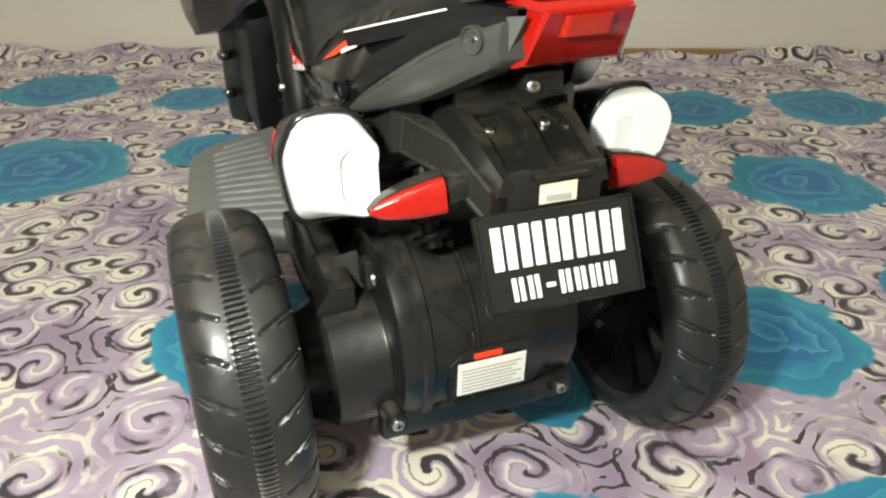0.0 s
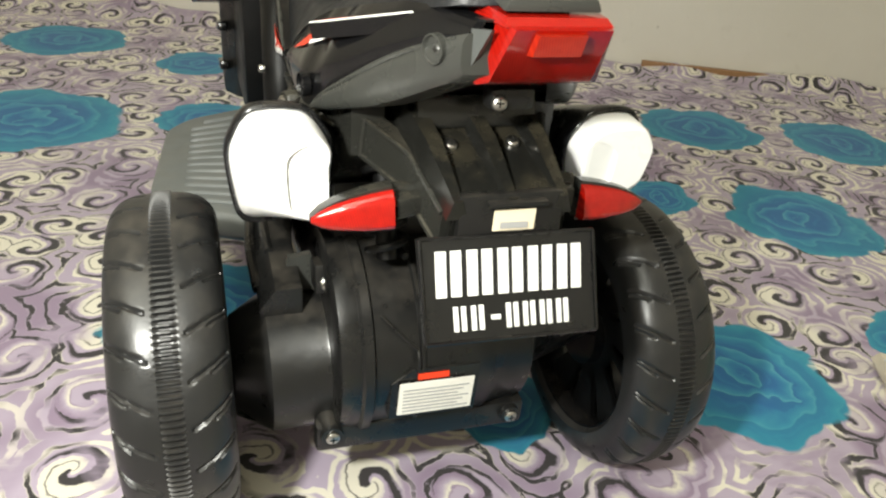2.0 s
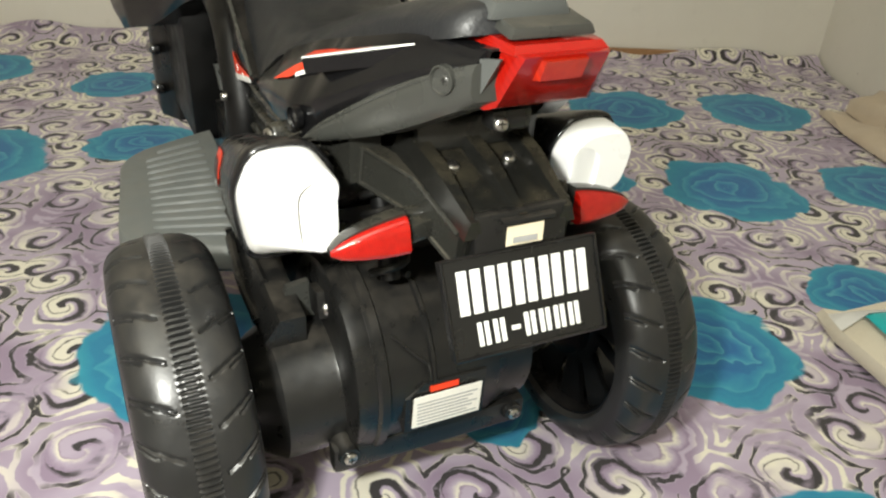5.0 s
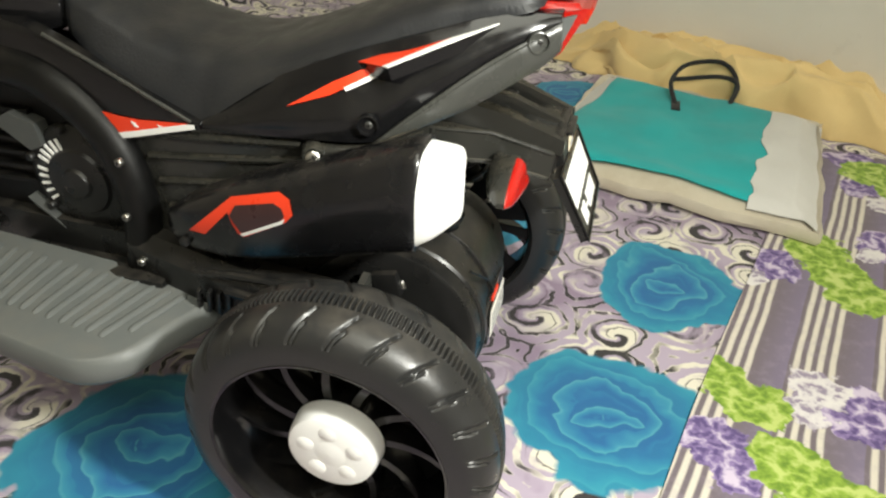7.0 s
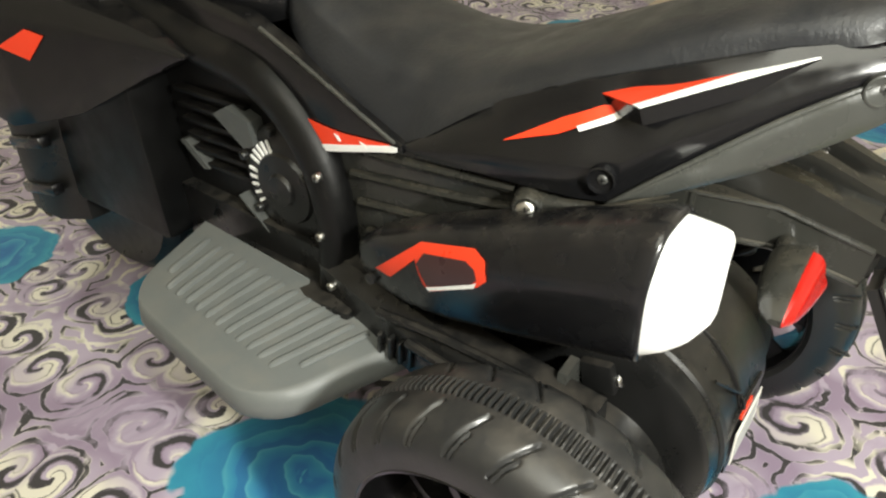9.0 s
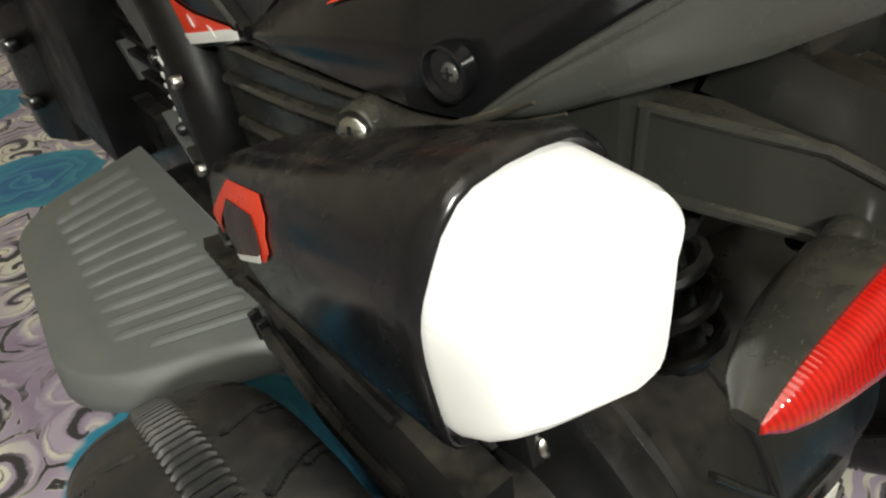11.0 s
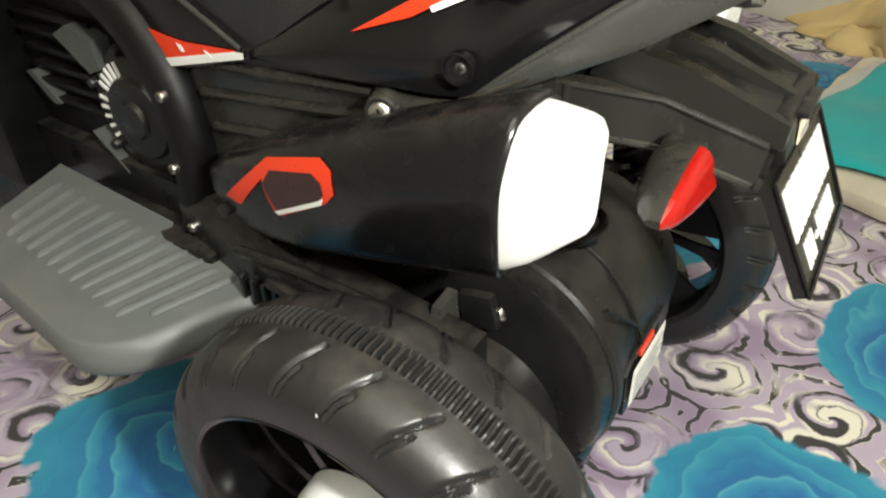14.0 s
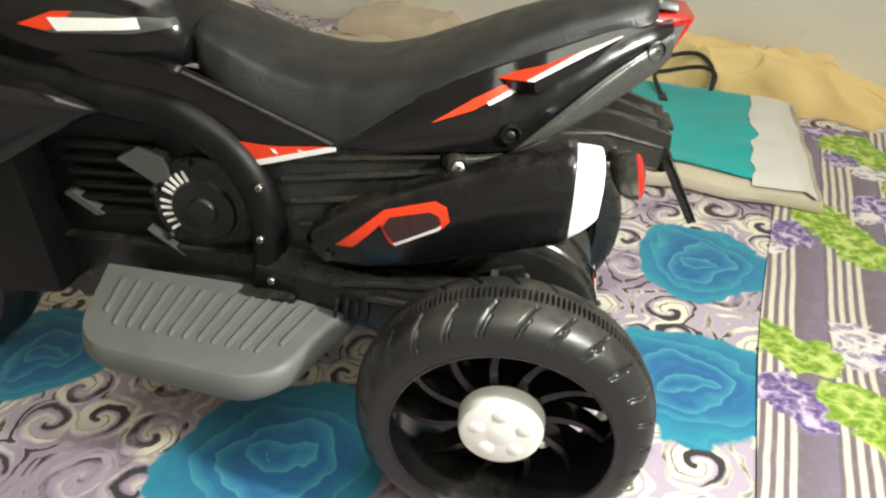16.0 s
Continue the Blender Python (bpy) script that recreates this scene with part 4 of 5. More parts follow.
part("face", block((0.002, -0.1185, 0.3035), (0.06, 0.008, 0.026), (-6, 0, 0), 0.002), BLACK, rack)
part("lip", block((0.004, -0.1235, 0.3125), (0.034, 0.006, 0.003), (0, 0, 0), 0.001), BLACK, rack)
tag = part("paper_tag", plate_of([(-0.009, -0.1245, 0.297), (0.015, -0.1245, 0.2965), (0.0155, -0.1235, 0.3085), (-0.0085, -0.1235, 0.309)], (0, -1, 0.1), 0.0006, 0), CREAM_PAPER, rack, "cream paper tag")
part("print_bar", plate_of([(-0.005, -0.1252, 0.2985), (0.011, -0.1252, 0.298), (0.011, -0.1247, 0.3015), (-0.005, -0.1247, 0.302)], (0, -1, 0.1), 0.0004, 0), INK, tag)
for s in (-1, 1):
    arm = part("carrier_arm", bevel(rings([
        [Vector((s * a, y, z)) for a, y, z in ((0.05, 0.02, 0.304), (0.066, 0.02, 0.304), (0.066, 0.02, 0.326), (0.05, 0.02, 0.326))],
        [Vector((s * a, y, z)) for a, y, z in ((0.046, -0.03, 0.302), (0.06, -0.032, 0.302), (0.058, -0.032, 0.326), (0.046, -0.03, 0.326))],
        [Vector((s * a, y, z)) for a, y, z in ((0.029, -0.065, 0.296), (0.043, -0.07, 0.296), (0.041, -0.07, 0.32), (0.029, -0.065, 0.32))],
        [Vector((s * a, y, z)) for a, y, z in ((0.026, -0.112, 0.284), (0.036, -0.114, 0.284), (0.035, -0.117, 0.306), (0.026, -0.115, 0.306))]]), 0.0025), DUSTY, bike)
    part("edge_rib", tube([(s * 0.0655, 0.02, 0.3255), (s * 0.0575, -0.031, 0.3255), (s * 0.041, -0.07, 0.3195), (s * 0.035, -0.116, 0.3055)], 0.0018, 8, 1), DUSTY, arm)
    part("edge_rib", tube([(s * 0.0665, 0.02, 0.3055), (s * 0.0598, -0.032, 0.3035), (s * 0.043, -0.07, 0.2975), (s * 0.0362, -0.113, 0.2855)], 0.0018, 8, 1), DUSTY, arm)
    part("joint_rib", tube([(s * 0.0602, -0.0315, 0.303), (s * 0.0595, -0.0315, 0.314), (s * 0.0582, -0.0315, 0.3262)], 0.0019, 8, 1), DUSTY, arm)
    part("bracket", block((s * 0.043, -0.085, 0.298), (0.026, 0.016, 0.012), (0, 0, s * -15), 0.002), DUSTY, arm)
    # turn signal: dark bowl, pointed red lens
    tip, root = Vector((s * 0.1 + (0.003 if s > 0 else 0), -0.089, 0.294 - (0.004 if s > 0 else 0))), Vector((s * 0.056 + (0.003 if s > 0 else 0), -0.089, 0.2985 - (0.004 if s > 0 else 0)))
    bowl = []
    lens = []
    for i in range(9):
        u = i / 8
        c = root.lerp(tip, u)
        h = 0.0115 * math.sqrt(max(0.02, 1 - u ** 1.7))
        bowl.append([c + Vector((0, 0.016 * math.sqrt(max(0.03, 1 - u ** 2)) * max(0.0, math.sin(a)) + (-0.0035 if math.sin(a) < 0.05 else 0), h * 1.12 * math.cos(a))) for a in [math.pi * k / 12 for k in range(13)]])
        lens.append([c + Vector((0, -0.0035 - 0.0075 * math.sqrt(max(0.01, 1 - u ** 2)) * max(0.0, math.sin(a)) ** 0.8 - 0.007 * max(0.0, -math.cos(a)) * (1 - u) * math.sin(a), h * 0.94 * math.cos(a))) for a in [math.pi * k / 10 for k in range(11)]])
    sig = part("turn_signal", rings(bowl), DUSTY, bike, "dark pod with a pointed red lens")
    part("lens", rings(lens), RED_LENS, sig, "pointed red reflector lens", 30)
    part("stalk", tube([(s * 0.058, -0.082, 0.302), (s * 0.05, -0.08, 0.302), (s * 0.04, -0.078, 0.3)], 0.006, 10, 3), DUSTY, sig)

P0, P1, P2, P3 = (Vector(q) for q in ((-0.0495, -0.1235, 0.295), (0.052, -0.1235, 0.2925), (0.053, -0.147, 0.2405), (-0.049, -0.1485, 0.2455)))
pn = (P1 - P0).cross(P0 - P3).normalized()
if pn.y > 0:
    pn = -pn
plate = part("plate", plate_of([P0, P1, P2, P3], pn, 0.006, 0.0012), BLACK, bike, "black plate with white blocks of print")
part("plate_hanger", tube([(0.0, -0.112, 0.296), (0.0, -0.12, 0.286), (0.0, -0.126, 0.27)], 0.007, 10, 3), BLACK, plate)


def on_plate(u, v):
    return P0.lerp(P1, u).lerp(P3.lerp(P2, u), v) + pn * 0.0005


def print_block(u0, v0, u1, v1, skew=0.0):
    part("print_block", plate_of([on_plate(u0 + skew, v0), on_plate(u1 + skew, v0), on_plate(u1, v1), on_plate(u0, v1)], pn, 0.0008, 0), WHITE_VINYL, plate)


# the print stands as plain bars of its size and colour
for k in range(5):
    u = 0.072 + 0.175 * k
    print_block(u, 0.125, u + 0.058, 0.565, 0.01)
    print_block(u + 0.084, 0.125, u + 0.142, 0.565, 0.01)
for k in range(7):
    u = 0.16 + 0.1 * k
    if k == 2:
        print_block(u + 0.012, 0.765, u + 0.066, 0.81)
    else:
        print_block(u, 0.66, u + 0.026, 0.9)
        print_block(u + 0.044, 0.66, u + 0.07, 0.9)
for (u0, v0), (u1, v1) in (((0, 0), (1, 0)), ((1, 0), (1, 1)), ((1, 1), (0, 1)), ((0, 1), (0, 0))):
    part("plate_rim", tube([on_plate(u0, v0), on_plate((u0 + u1) / 2, (v0 + v1) / 2), on_plate(u1, v1)], 0.0011, 8, 1), BLACK_GLOSS, plate)

# frame cover under the seat with its ribs --------------------------------
SIDE_X = [(0.26, 0.066), (0.2, 0.074), (0.12, 0.079), (0.04, 0.08), (-0.03, 0.066), (-0.06, 0.056)]
for s in (-1, 1):
    cover = part("frame_cover", bevel(skin([(0.235, 0.2, 0.318), (0.2, 0.19, 0.319), (0.12, 0.19, 0.319), (0.06, 0.205, 0.324), (0.02, 0.255, 0.328), (-0.03, 0.303, 0.334)], SIDE_X, s, 0.02, 0.0), 0.002, 1, 50), DUSTY, bike, "dusty black frame cover with long ribs")
    for a, b in (((0.2, 0.302), (0.06, 0.312)), ((0.195, 0.283), (0.05, 0.3)), ((0.19, 0.262), (0.11, 0.272)), ((0.185, 0.24), (0.15, 0.243))):
        pts = [(s * (table(SIDE_X, a[0] + (b[0] - a[0]) * k / 4, 1) + 0.001), a[0] + (b[0] - a[0]) * k / 4, a[1] + (b[1] - a[1]) * k / 4) for k in range(5)]
        part("rib", tube(pts, 0.0032, 8, 2), DUSTY, cover)
    boss = part("boss", lathe([(-0.012, 0.01), (0.0085, 0.0085), (0.01, 0.0072), (0.0085, 0.0055)], (0, 0, 0), 24, "z"), DUSTY, cover)
    boss.data.transform(Matrix.Translation((s * 0.0875, 0.0475, 0.3095)) @ Vector((s, -0.35, 0.1)).to_track_quat("Z", "Y").to_matrix().to_4x4())
    screw(boss, (s * 0.097, 0.0442, 0.3105), (s, -0.35, 0.1), 0.0055)
    part("boss_web", tube([(s * 0.084, 0.047, 0.31), (s * 0.083, 0.025, 0.312), (s * 0.074, -0.015, 0.317)], [0.0075, 0.005, 0.001], 10, 3), DUSTY, cover)
    # arch of the main frame round the engine
    arch = part("frame_arch", tube([(s * 0.066, 0.43, 0.372), (s * 0.07, 0.34, 0.35), (s * 0.073, 0.272, 0.336), (s * 0.077, 0.228, 0.3), (s * 0.079, 0.212, 0.25), (s * 0.079, 0.218, 0.2), (s * 0.079, 0.226, 0.172)], [0.016, 0.0165, 0.017, 0.0165, 0.016, 0.015, 0.013], 12), BLACK_SHADED, bike, "satin black curved main frame tube")
    for y, z in ((0.208, 0.285), (0.215, 0.235), (0.212, 0.192)):
        screw(arch, (s * 0.0965, y, z), (s, 0, 0.1), 0.0034)
    eng = part("engine_cover", bevel(skin([(0.45, 0.2, 0.33), (0.33, 0.19, 0.33), (0.23, 0.185, 0.31)], [(0.46, 0.056), (0.3, 0.062), (0.2, 0.064)], s, 0.03), 0.002, 1, 50), BLACK_SHADED, bike, "black mock engine block")
    disc = part("clutch_cover", lathe([(0.0, 0.05), (0.008, 0.049), (0.011, 0.044), (0.012, 0.03), (0.015, 0.028), (0.016, 0.014), (0.019, 0.012), (0.02, 0.0)], (0, 0, 0), 48, "z"), BLACK, eng)
    disc.data.transform(Matrix.Translation((s * 0.06, 0.273, 0.247)) @ Vector((s, 0, 0)).to_track_quat("Z", "Y").to_matrix().to_4x4())
    for k in range(10):
        a = radians(108 + 10.5 * k if k < 5 else 167 + 11.0 * (k - 5))
        c = Vector((s * 0.0725, 0.273 - 0.034 * math.cos(a), 0.247 + 0.034 * math.sin(a)))
        part("white_mark", block(c, (0.0012, 0.0115, 0.0024), (math.degrees(-a) + 180, 0, 0), 0.0), WHITE_VINYL, disc, "white sticker bar")
    for k in range(6):
        a = 2 * math.pi * k / 6 + 0.4
        part("stud", lathe([(0.058, 0.004), (0.074, 0.004), (0.0755, 0.003)], (0, 0.273 + 0.046 * math.cos(a), 0.247 + 0.046 * math.sin(a)), 12, "x"), BLACK, disc) if s > 0 else part("stud", lathe([(-0.0755, 0.003), (-0.074, 0.004), (-0.058, 0.004)], (0, 0.273 + 0.046 * math.cos(a), 0.247 + 0.046 * math.sin(a)), 12, "x"), BLACK, disc)
    part("grey_plate", plate_of([(s * 0.076, 0.34, 0.296), (s * 0.076, 0.322, 0.305), (s * 0.076, 0.299, 0.297), (s * 0.076, 0.297, 0.278), (s * 0.076, 0.31, 0.273)], (s, 0, 0), 0.014, 0.002), GREY, eng, "grey plastic plate")
    part("grey_strip", plate_of([(s * 0.07, 0.405, 0.256), (s * 0.07, 0.397, 0.258), (s * 0.07, 0.372, 0.236), (s * 0.07, 0.38, 0.234)], (s, 0, 0), 0.012, 0.001), GREY, eng)
    part("grey_strip", plate_of([(s * 0.076, 0.33, 0.226), (s * 0.076, 0.31, 0.21), (s * 0.076, 0.3, 0.199), (s * 0.076, 0.322, 0.217)], (s, 0, 0), 0.012, 0.001), GREY, eng)
    for k in range(6):
        part("fin", block((s * 0.061, 0.355, 0.238 + 0.013 * k), (0.014, 0.07 + 0.004 * k, 0.004), (0, 0, 0), 0.001), BLACK_SHADED, eng)
    # quarter panel between tank and seat, with its red triangle
    q = part("quarter_panel", bevel(skin([(0.42, 0.372, 0.392), (0.34, 0.354, 0.388), (0.28, 0.335, 0.378), (0.245, 0.314, 0.364), (0.222, 0.296, 0.353), (0.214, 0.2955, 0.349), (0.14, 0.3145, 0.3205)], [(0.42, 0.07), (0.3, 0.074), (0.2, 0.0815), (0.14, 0.083)], s, 0.014, 0.001), 0.002, 1, 50), BLACK_GLOSS, bike, "black quarter panel ahead of the seat")
    decal("red_triangle", [(0.236, 0.3205), (0.216, 0.3015), (0.147, 0.3165), (0.15, 0.319), (0.19, 0.317), (0.21, 0.318)], q, RED_VINYL, q, s, 0.001, "red triangular sticker")
    decal("white_edge", [(0.2175, 0.3025), (0.216, 0.2975), (0.143, 0.3155), (0.1425, 0.319), (0.15, 0.3185)], q, WHITE_VINYL, q, s, 0.0016, "white sticker edge")
    for y in (0.198, 0.175):
        decal("white_tick", [(y, 0.3155), (y - 0.003, 0.311), (y - 0.006, 0.311), (y - 0.004, 0.3145)], q, WHITE_VINYL, q, s, 0.0018)
    part("piping", tube([(s * 0.0775, 0.262, 0.374), (s * 0.0795, 0.22, 0.355), (s * 0.082, 0.18, 0.336), (s * 0.0835, 0.146, 0.32)], 0.0016, 8, 4), RAIL_GREY, q)

# belly, footboards -------------------------------------------------------
part("belly_pan", bevel(rings([[Vector((x, y, z)) for x, z in ((-w, z0), (w, z0), (w, z1), (-w, z1))] for y, w, z0, z1 in
     ((0.48, 0.04, 0.17, 0.22), (0.42, 0.07, 0.14, 0.21), (0.2, 0.08, 0.135, 0.205), (0.1, 0.08, 0.15, 0.23), (0.0, 0.07, 0.17, 0.27))]), 0.008, 2), BLACK, bike, "black belly pan")


def footboard(s):
    inner0, inner1 = Vector((s * 0.086, 0.372, 0.194)), Vector((s * 0.086, 0.137, 0.168))
    outer0, outer1 = Vector((s * 0.182, 0.356, 0.182)), Vector((s * 0.203, 0.182, 0.169))

    def at(u, v):
        return inner0.lerp(inner1, u).lerp(outer0.lerp(outer1, u), v)

    outline = [(0.0, 0.0), (1.0, 0.0), (0.99, 0.45)]
    for k in range(7):
        a = k / 6 * math.pi / 2
        outline.append((0.8 + 0.2 * math.cos(a) * 0.95, 0.72 + 0.28 * math.sin(a)))
    for k in range(7):
        a = k / 6 * math.pi / 2
        outline.append((0.17 - 0.17 * math.sin(a), 0.66 + 0.34 * math.cos(a)))
    top = [at(u, v) for u, v in outline]
    mid = sum(top, Vector()) / len(top)
    low = [q + Vector((0, 0, -0.026)) + (mid - q) * 0.05 for q in top]
    edge = [mid + (q - mid) * 1.03 + Vector((0, 0, -0.011)) for q in top]
    brim = [mid + (q - mid) * 1.045 + Vector((0, 0, -0.018)) for q in top]
    bm = rings([low, brim, edge, [mid + (q - mid) * 0.985 for q in top], [mid + (q - mid) * 0.93 + Vector((0, 0, 0.0008)) for q in top]])
    bevel(bm, 0.003, 2, 20)
    board = part("footboard", bm, FOOT_GREY, bike, "grey ribbed plastic footboard", 60)
    for k in range(13):
        u = 0.1 + 0.066 * k
        v1 = 0.74 if 0.12 < u < 0.85 else 0.62
        a, b = at(u, 0.17) + Vector((0, 0, 0.0012)), at(u, v1) + Vector((0, 0, 0.0012))
        part("rib", tube([a + Vector((0, 0, -0.001)), a.lerp(b, 0.1), (a + b) / 2, a.lerp(b, 0.9), b + Vector((0, 0, -0.001))], [0.0022, 0.003, 0.003, 0.003, 0.0022], 8, 3), FOOT_GREY, board)
    part("support", block((s * 0.08, 0.27, 0.165), (0.05, 0.16, 0.03), (0, 0, 0), 0.005), BLACK, board)


footboard(-1)
footboard(1)

# tank and front end -------------------------------------------------------
TANK = [(0.262, 0.045, 0.372, 0.405), (0.275, 0.06, 0.37, 0.432), (0.31, 0.07, 0.368, 0.455), (0.38, 0.078, 0.37, 0.478), (0.46, 0.08, 0.375, 0.49), (0.53, 0.065, 0.385, 0.488), (0.56, 0.04, 0.4, 0.475)]
loops = []
for y, w, lo, hi in TANK:
    loops.append([Vector((x * w, y, lo + (hi - lo) * z)) for x, z in ((-0.9, 0), (-1, 0.25), (-0.98, 0.55), (-0.75, 0.85), (-0.35, 1), (0.35, 1), (0.75, 0.85), (0.98, 0.55), (1, 0.25), (0.9, 0))])
tank = part("tank", bevel(rings(loops), 0.004, 2, 20), BLACK_GLOSS, bike, "glossy black tank with a sticker", 60)
for s in (-1, 1):
    logo = decal("logo_field", [(0.388, 0.4105), (0.358, 0.4195), (0.33, 0.4185), (0.272, 0.409), (0.27, 0.4035), (0.3, 0.4005), (0.362, 0.403)], tank, GREY, tank, s, 0.001, "grey sticker with a white word")
    decal("logo_red", [(0.388, 0.4105), (0.358, 0.4195), (0.342, 0.419), (0.36, 0.4065), (0.366, 0.405)], tank, RED_VINYL, logo, s, 0.0014)
    decal("logo_bar", [(0.363, 0.415), (0.296, 0.4125), (0.2945, 0.404), (0.358, 0.4045)], tank, WHITE_VINYL, logo, s, 0.0018)
    shroud = part("shroud", bevel(skin([(0.335, 0.3445, 0.3465), (0.38, 0.325, 0.365), (0.45, 0.29, 0.385), (0.53, 0.27, 0.40), (0.57, 0.285, 0.39)][::-1], [(0.58, 0.155), (0.5, 0.142), (0.42, 0.112), (0.33, 0.086)], s, 0.03, 0.004), 0.004, 2, 45), BLACK_GLOSS, bike, "black front shroud with red sticker")
    decal("red_patch", [(0.5, 0.345), (0.47, 0.36), (0.455, 0.355), (0.475, 0.335)], shroud, RED_VINYL, shroud, s, 0.001)
    part("fork_leg", tube([(s * 0.062, 0.6, 0.4), (s * 0.062, 0.63, 0.28), (s * 0.062, 0.66, 0.13)], [0.02, 0.024, 0.024], 12), BLACK, bike, "black front fork leg")
    part("fork_cap", lathe([(-0.012, 0.016), (-0.014, 0.018), (0.014, 0.018), (0.012, 0.016)], (s * 0.085, 0.662, 0.13), 20, "x"), BLACK_GLOSS, bike, "glossy black axle cap")
    guard = part("fork_guard", bevel(rings([[Vector((s * x, y + dy, z)) for x, dy in ((0.05, -0.055), (0.094, -0.05), (0.112, -0.02), (0.112, 0.03), (0.09, 0.05), (0.05, 0.05))] for y, z in
                 ((0.62, 0.135), (0.615, 0.18), (0.605, 0.25), (0.59, 0.33), (0.575, 0.42))]), 0.006, 2), BLACK, bike, "black plastic guard round the fork leg")
    for k in range(4):
        part("guard_rib", block((s * 0.112, 0.612 - 0.011 * k, 0.17 + 0.055 * k), (0.012, 0.07, 0.012), (-12, 0, 0), 0.003), BLACK_GLOSS, guard)
    part("radiator_panel", block((s * 0.072, 0.5, 0.275), (0.05, 0.16, 0.23), (0, 0, 0), 0.008), BLACK_SHADED, bike, "black panel between engine and fork")
    part("fairing_side", bevel(skin([(0.62, 0.3, 0.48), (0.58, 0.26, 0.47), (0.5, 0.33, 0.44)], [(0.63, 0.14), (0.5, 0.12)], s, 0.02, 0.006), 0.004, 2, 45), BLACK, bike)
fw = lathe([(-0.03, 0.09), (-0.032, 0.115), (-0.02, 0.13), (0.0, 0.134), (0.02, 0.13), (0.032, 0.115), (0.03, 0.09), (0.012, 0.085), (-0.012, 0.085)], (0, 0.66, 0.134), 64)
part("front_wheel", fw, RUBBER, bike, "black front wheel")
part("front_fender", tube([(0, 0.53, 0.2), (0, 0.57, 0.265), (0, 0.66, 0.292), (0, 0.75, 0.262)], [0.03, 0.042, 0.046, 0.03], 12), BLACK_GLOSS, bike)
part("steering_head", tube([(0, 0.6, 0.33), (0, 0.57, 0.44), (0, 0.55, 0.53)], [0.04, 0.045, 0.03], 12), BLACK, bike)
bar_ob = part("handlebar", tube([(-0.2, 0.5, 0.56), (-0.12, 0.53, 0.55), (0, 0.55, 0.53), (0.12, 0.53, 0.55), (0.2, 0.5, 0.56)], 0.011, 12), BLACK, bike)
for s in (-1, 1):
    part("grip", lathe([(-0.045, 0.015), (-0.043, 0.0165), (0.043, 0.0165), (0.045, 0.015)], (s * 0.205, 0.498, 0.561), 18, "x"), RUBBER, bar_ob)

# things lying about --------------------------------------------------------
def bag_thing():
    base = Vector((0.62, -0.25, 0))
    ob = thing("tote_bag", "flat turquoise tote bag with soiled cream sides and black handle", "bag", (base.x, base.y, 0.004))
    a, b, c, d = Vector((0.41, -0.425, 0)), Vector((0.79, -0.485, 0)), Vector((0.935, -0.118, 0)), Vector((0.535, 0.0, 0))

    def height(u, v):
        lip = min(1.0, 9 * min(u, 1 - u, v, 1 - v) + 0.35)
        return 0.03 * lip + 0.011 * noise.noise(Vector((u * 3, v * 3, 2))) + 0.004 * noise.noise(Vector((u * 9, v * 9, 5)))

    def at(u, v, z=0.0):
        q = a.lerp(b, u).lerp(d.lerp(c, u), v)
        q += Vector((noise.noise(Vector((u * 4, v * 4, 3))), noise.noise(Vector((u * 4, v * 4, 8))), 0)) * 0.008
        return Vector((q.x, q.y, height(u, v) + z + 0.003)) - Vector((base.x, base.y, 0))

    def sheet(u0, v0, u1, v1, lift, n=26, ragged=0.0):
        bm = bmesh.new()
        g = [[bm.verts.new(at(u0 + (u1 - u0) * i / n, v0 + (v1 + ragged * noise.noise(Vector((i * 0.35, 2, 6))) - v0) * k / n, lift)) for k in range(n + 1)] for i in range(n + 1)]
        for i in range(n):
            for k in range(n):
                bm.faces.new((g[i][k], g[i + 1][k], g[i + 1][k + 1], g[i][k + 1]))
        low = bmesh.ops.extrude_face_region(bm, geom=list(bm.faces))
        bmesh.ops.translate(bm, vec=(0, 0, -0.0015), verts=[v for v in low["geom"] if isinstance(v, bmesh.types.BMVert)])
        return bm

    # cream body: slumped gusset round the edge
    loops = []
    edge = [(0, k / 14) for k in range(14)] + [(k / 14, 1) for k in range(14)] + [(1, 1 - k / 14) for k in range(14)] + [(1 - k / 14, 0) for k in range(14)]
    for grow, z in ((0.97, 0.0), (1.035, 0.003), (1.055, 0.01), (1.035, 0.021), (1.0, None), (0.9, None)):
        loop = []
        for u, v in edge:
            q = at(0.5 + (u - 0.5) * min(grow, 1.0), 0.5 + (v - 0.5) * min(grow, 1.0), -0.002)
            flat = q * grow if grow > 1 else q
            wob = (0.011 if grow > 1 else 0.003) * noise.noise(Vector((u * 6, v * 6, 1)))
            loop.append(Vector((flat.x + wob, flat.y + wob, q.z if z is None else z + wob * 0.6)))
        loops.append(loop)
    part("body", rings(loops), CREAM, ob, "soiled cream canvas gusset")
    part("panel", sheet(0.06, 0.08, 0.99, 0.96, 0.0035), TURQUOISE, ob, "turquoise printed panel", 80)
    part("side_band", sheet(-0.01, 0.935, 1.0, 1.01, 0.005), PALE, ob, "off-white band")
    part("end_band", sheet(0.03, -0.02, 1.02, 0.2, 0.0055, ragged=0.035), PALE, ob, "off-white band")
    for shift, top in ((0.05, 0.05), (0.0, 0.035)):
        p0, p1 = Vector((0.775, -0.243, 0.036)), Vector((0.79, -0.333, 0.036))
        pts = [p0, p0 + Vector((0.05, 0.012, 0.024)), p0 + Vector((0.065 + shift * 0.7, -0.014, top - 0.008)), p1 + Vector((0.065 + shift * 0.7, 0.014, top - 0.004)), p1 + Vector((0.045 + shift * 0.4, -0.014, 0.024)), p1]
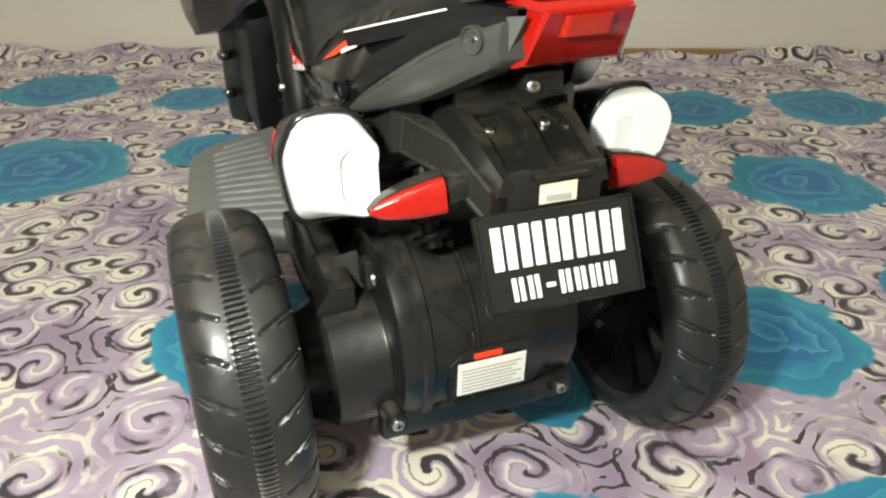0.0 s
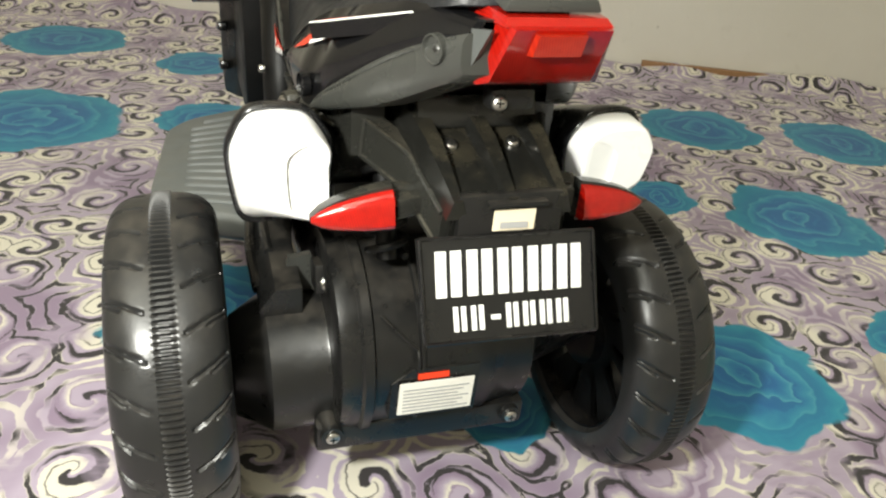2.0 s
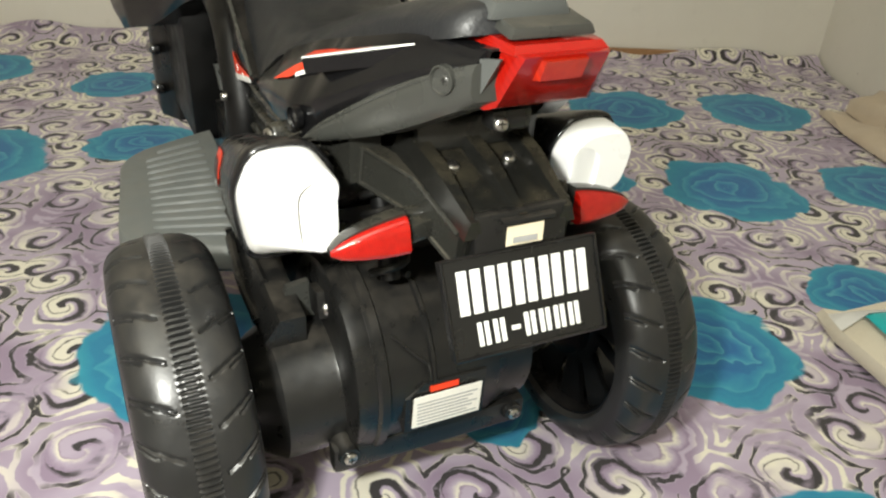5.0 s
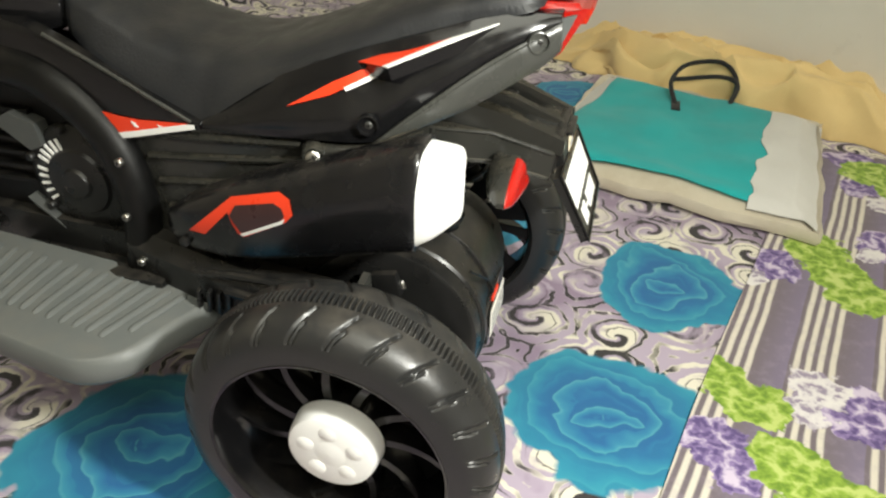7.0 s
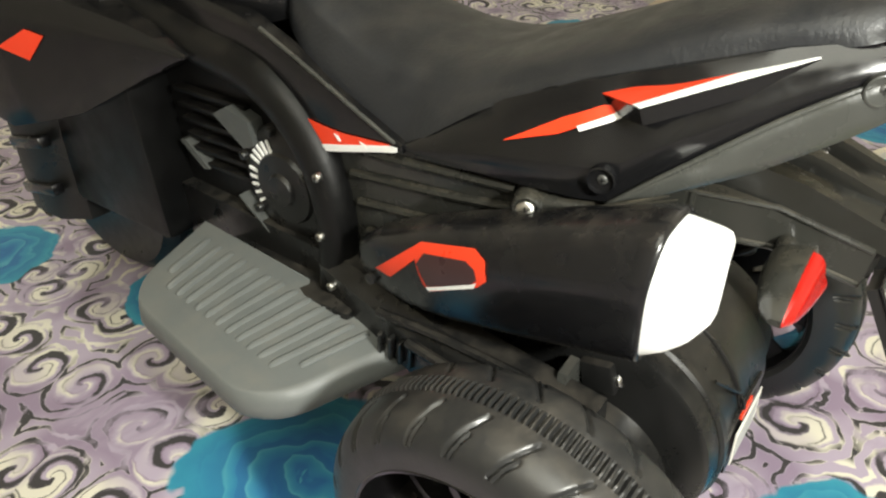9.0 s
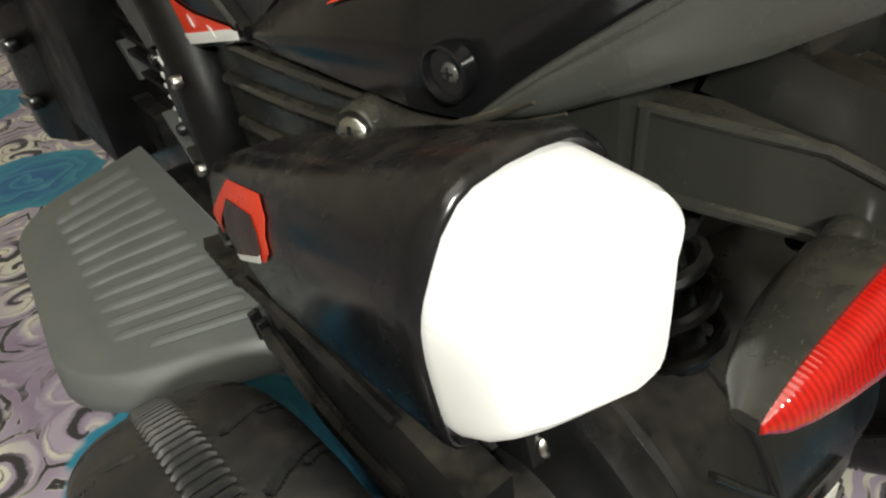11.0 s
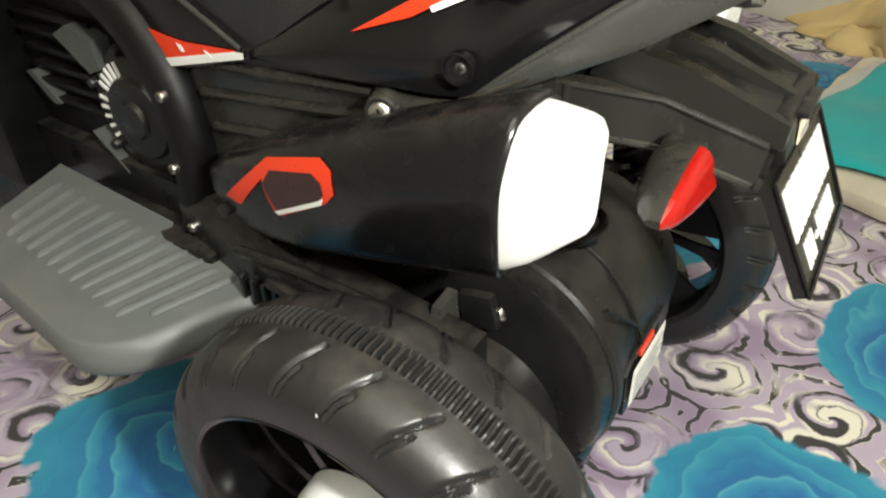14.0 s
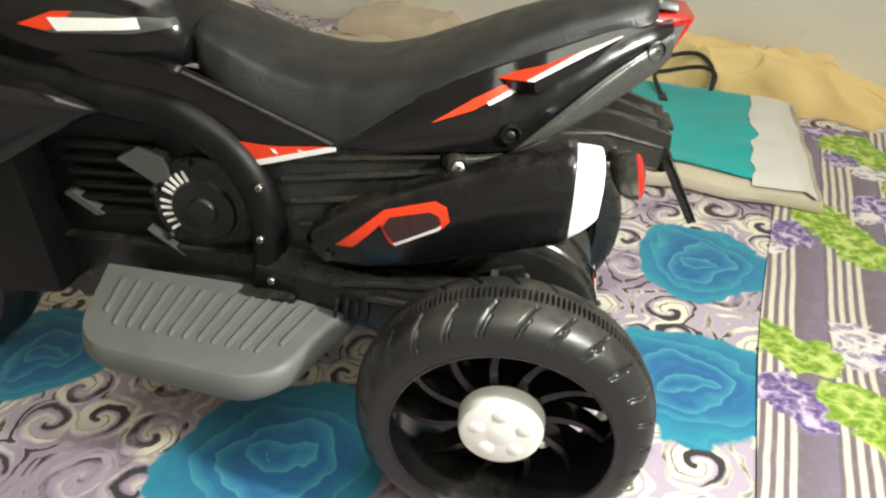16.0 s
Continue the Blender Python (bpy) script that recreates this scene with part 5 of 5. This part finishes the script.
        part("handle", tube([q - Vector((base.x, base.y, 0)) for q in pts], 0.0042, 8, 5), STRAP, ob, "black webbing handle")
    for q in (Vector((0.77, -0.243, 0.036)), Vector((0.785, -0.333, 0.036))):
        part("handle_patch", block(q - Vector((base.x, base.y, 0)), (0.04, 0.016, 0.006), (0, 0, 0), 0.002), STRAP, ob)


bag_thing()


def heap(name, label, category, corners, mat, high, folds, seed):
    """A crumpled cloth over a four-cornered patch."""
    c = [Vector((*q, 0)) for q in corners]
    mid = sum(c, Vector()) / 4
    bm = bmesh.new()
    n = 64
    g = []
    for i in range(n + 1):
        row = []
        for k in range(n + 1):
            u, v = i / n, k / n
            q = c[0].lerp(c[1], u).lerp(c[3].lerp(c[2], u), v)
            j = Vector((u * folds, v * folds * 0.6, seed))
            q += Vector((noise.noise(j * 1.3), noise.noise(j * 1.3 + Vector((5, 3, 1))), 0)) * 0.035
            brim = min(1.0, 5 * min(u, 1 - u, v, 1 - v))
            crease = 1 - abs(noise.noise(j)) * 1.8
            crease2 = 1 - abs(noise.noise(j * 2.7)) * 1.8
            z = high * brim ** 0.7 * (0.4 + 0.5 * crease + 0.1 * crease2) + 0.004
            row.append(bm.verts.new((q.x - mid.x, q.y - mid.y, max(z, 0.004) + ground(q.x, q.y))))
        g.append(row)
    for i in range(n):
        for k in range(n):
            bm.faces.new((g[i][k], g[i + 1][k], g[i + 1][k + 1], g[i][k + 1]))
    low = bmesh.ops.extrude_face_region(bm, geom=list(bm.faces))
    for v in [v for v in low["geom"] if isinstance(v, bmesh.types.BMVert)]:
        v.co.z = v.co.z * 0.3
    ob = new(name, mesh_of(name, bm, mat, sharp=75))
    ob.location = (mid.x, mid.y, 0)
    return tagged(ob, label, category)


heap("yellow_cloth", "crumpled pale yellow cotton cloth along the wall", "cloth", ((1.2, 0.08), (0.9, -0.74), (0.73, -0.63), (1.0, -0.05)), YELLOW, 0.1, 6.0, 3)


def blanket():
    """A folded blanket: three slumped layers."""
    ob = thing("folded_blanket", "folded beige blanket lying at the wall", "blanket", (1.22, 0.33, 0))
    for k, (wide, deep, base, thick) in enumerate(((0.37, 0.25, 0.004, 0.016), (0.3, 0.17, 0.019, 0.05))):
        bm = bmesh.new()
        bmesh.ops.create_grid(bm, x_segments=30, y_segments=20, size=0.5)
        low = bmesh.ops.extrude_face_region(bm, geom=list(bm.faces))
        bmesh.ops.translate(bm, vec=(0, 0, -1), verts=[v for v in low["geom"] if isinstance(v, bmesh.types.BMVert)])
        for v in bm.verts:
            e = max(abs(v.co.x), abs(v.co.y)) * 2
            soft = 1 - 0.5 * max(0, e - 0.85) / 0.15
            top = v.co.z > -0.5
            j = Vector((v.co.x * 4, v.co.y * 4, k * 3))
            v.co = Vector((v.co.x * wide + 0.012 * noise.noise(j * 0.8), v.co.y * deep + 0.012 * noise.noise(j * 0.8 + Vector((3, 1, 2))), base + (thick * soft if top else 0.0) + (0.014 * noise.noise(j) + 0.006 * noise.noise(j * 2.5)) * (1 if top else 0)))
        m = pose(0.01 * k, 0.006 * k, 0, 0, 0, math.degrees(math.atan2(-DEEP.y, -DEEP.x)) + 3 * k)
        bmesh.ops.transform(bm, matrix=m, verts=bm.verts)
        part("fold", bm, BEIGE, ob, sharp=80)


blanket()
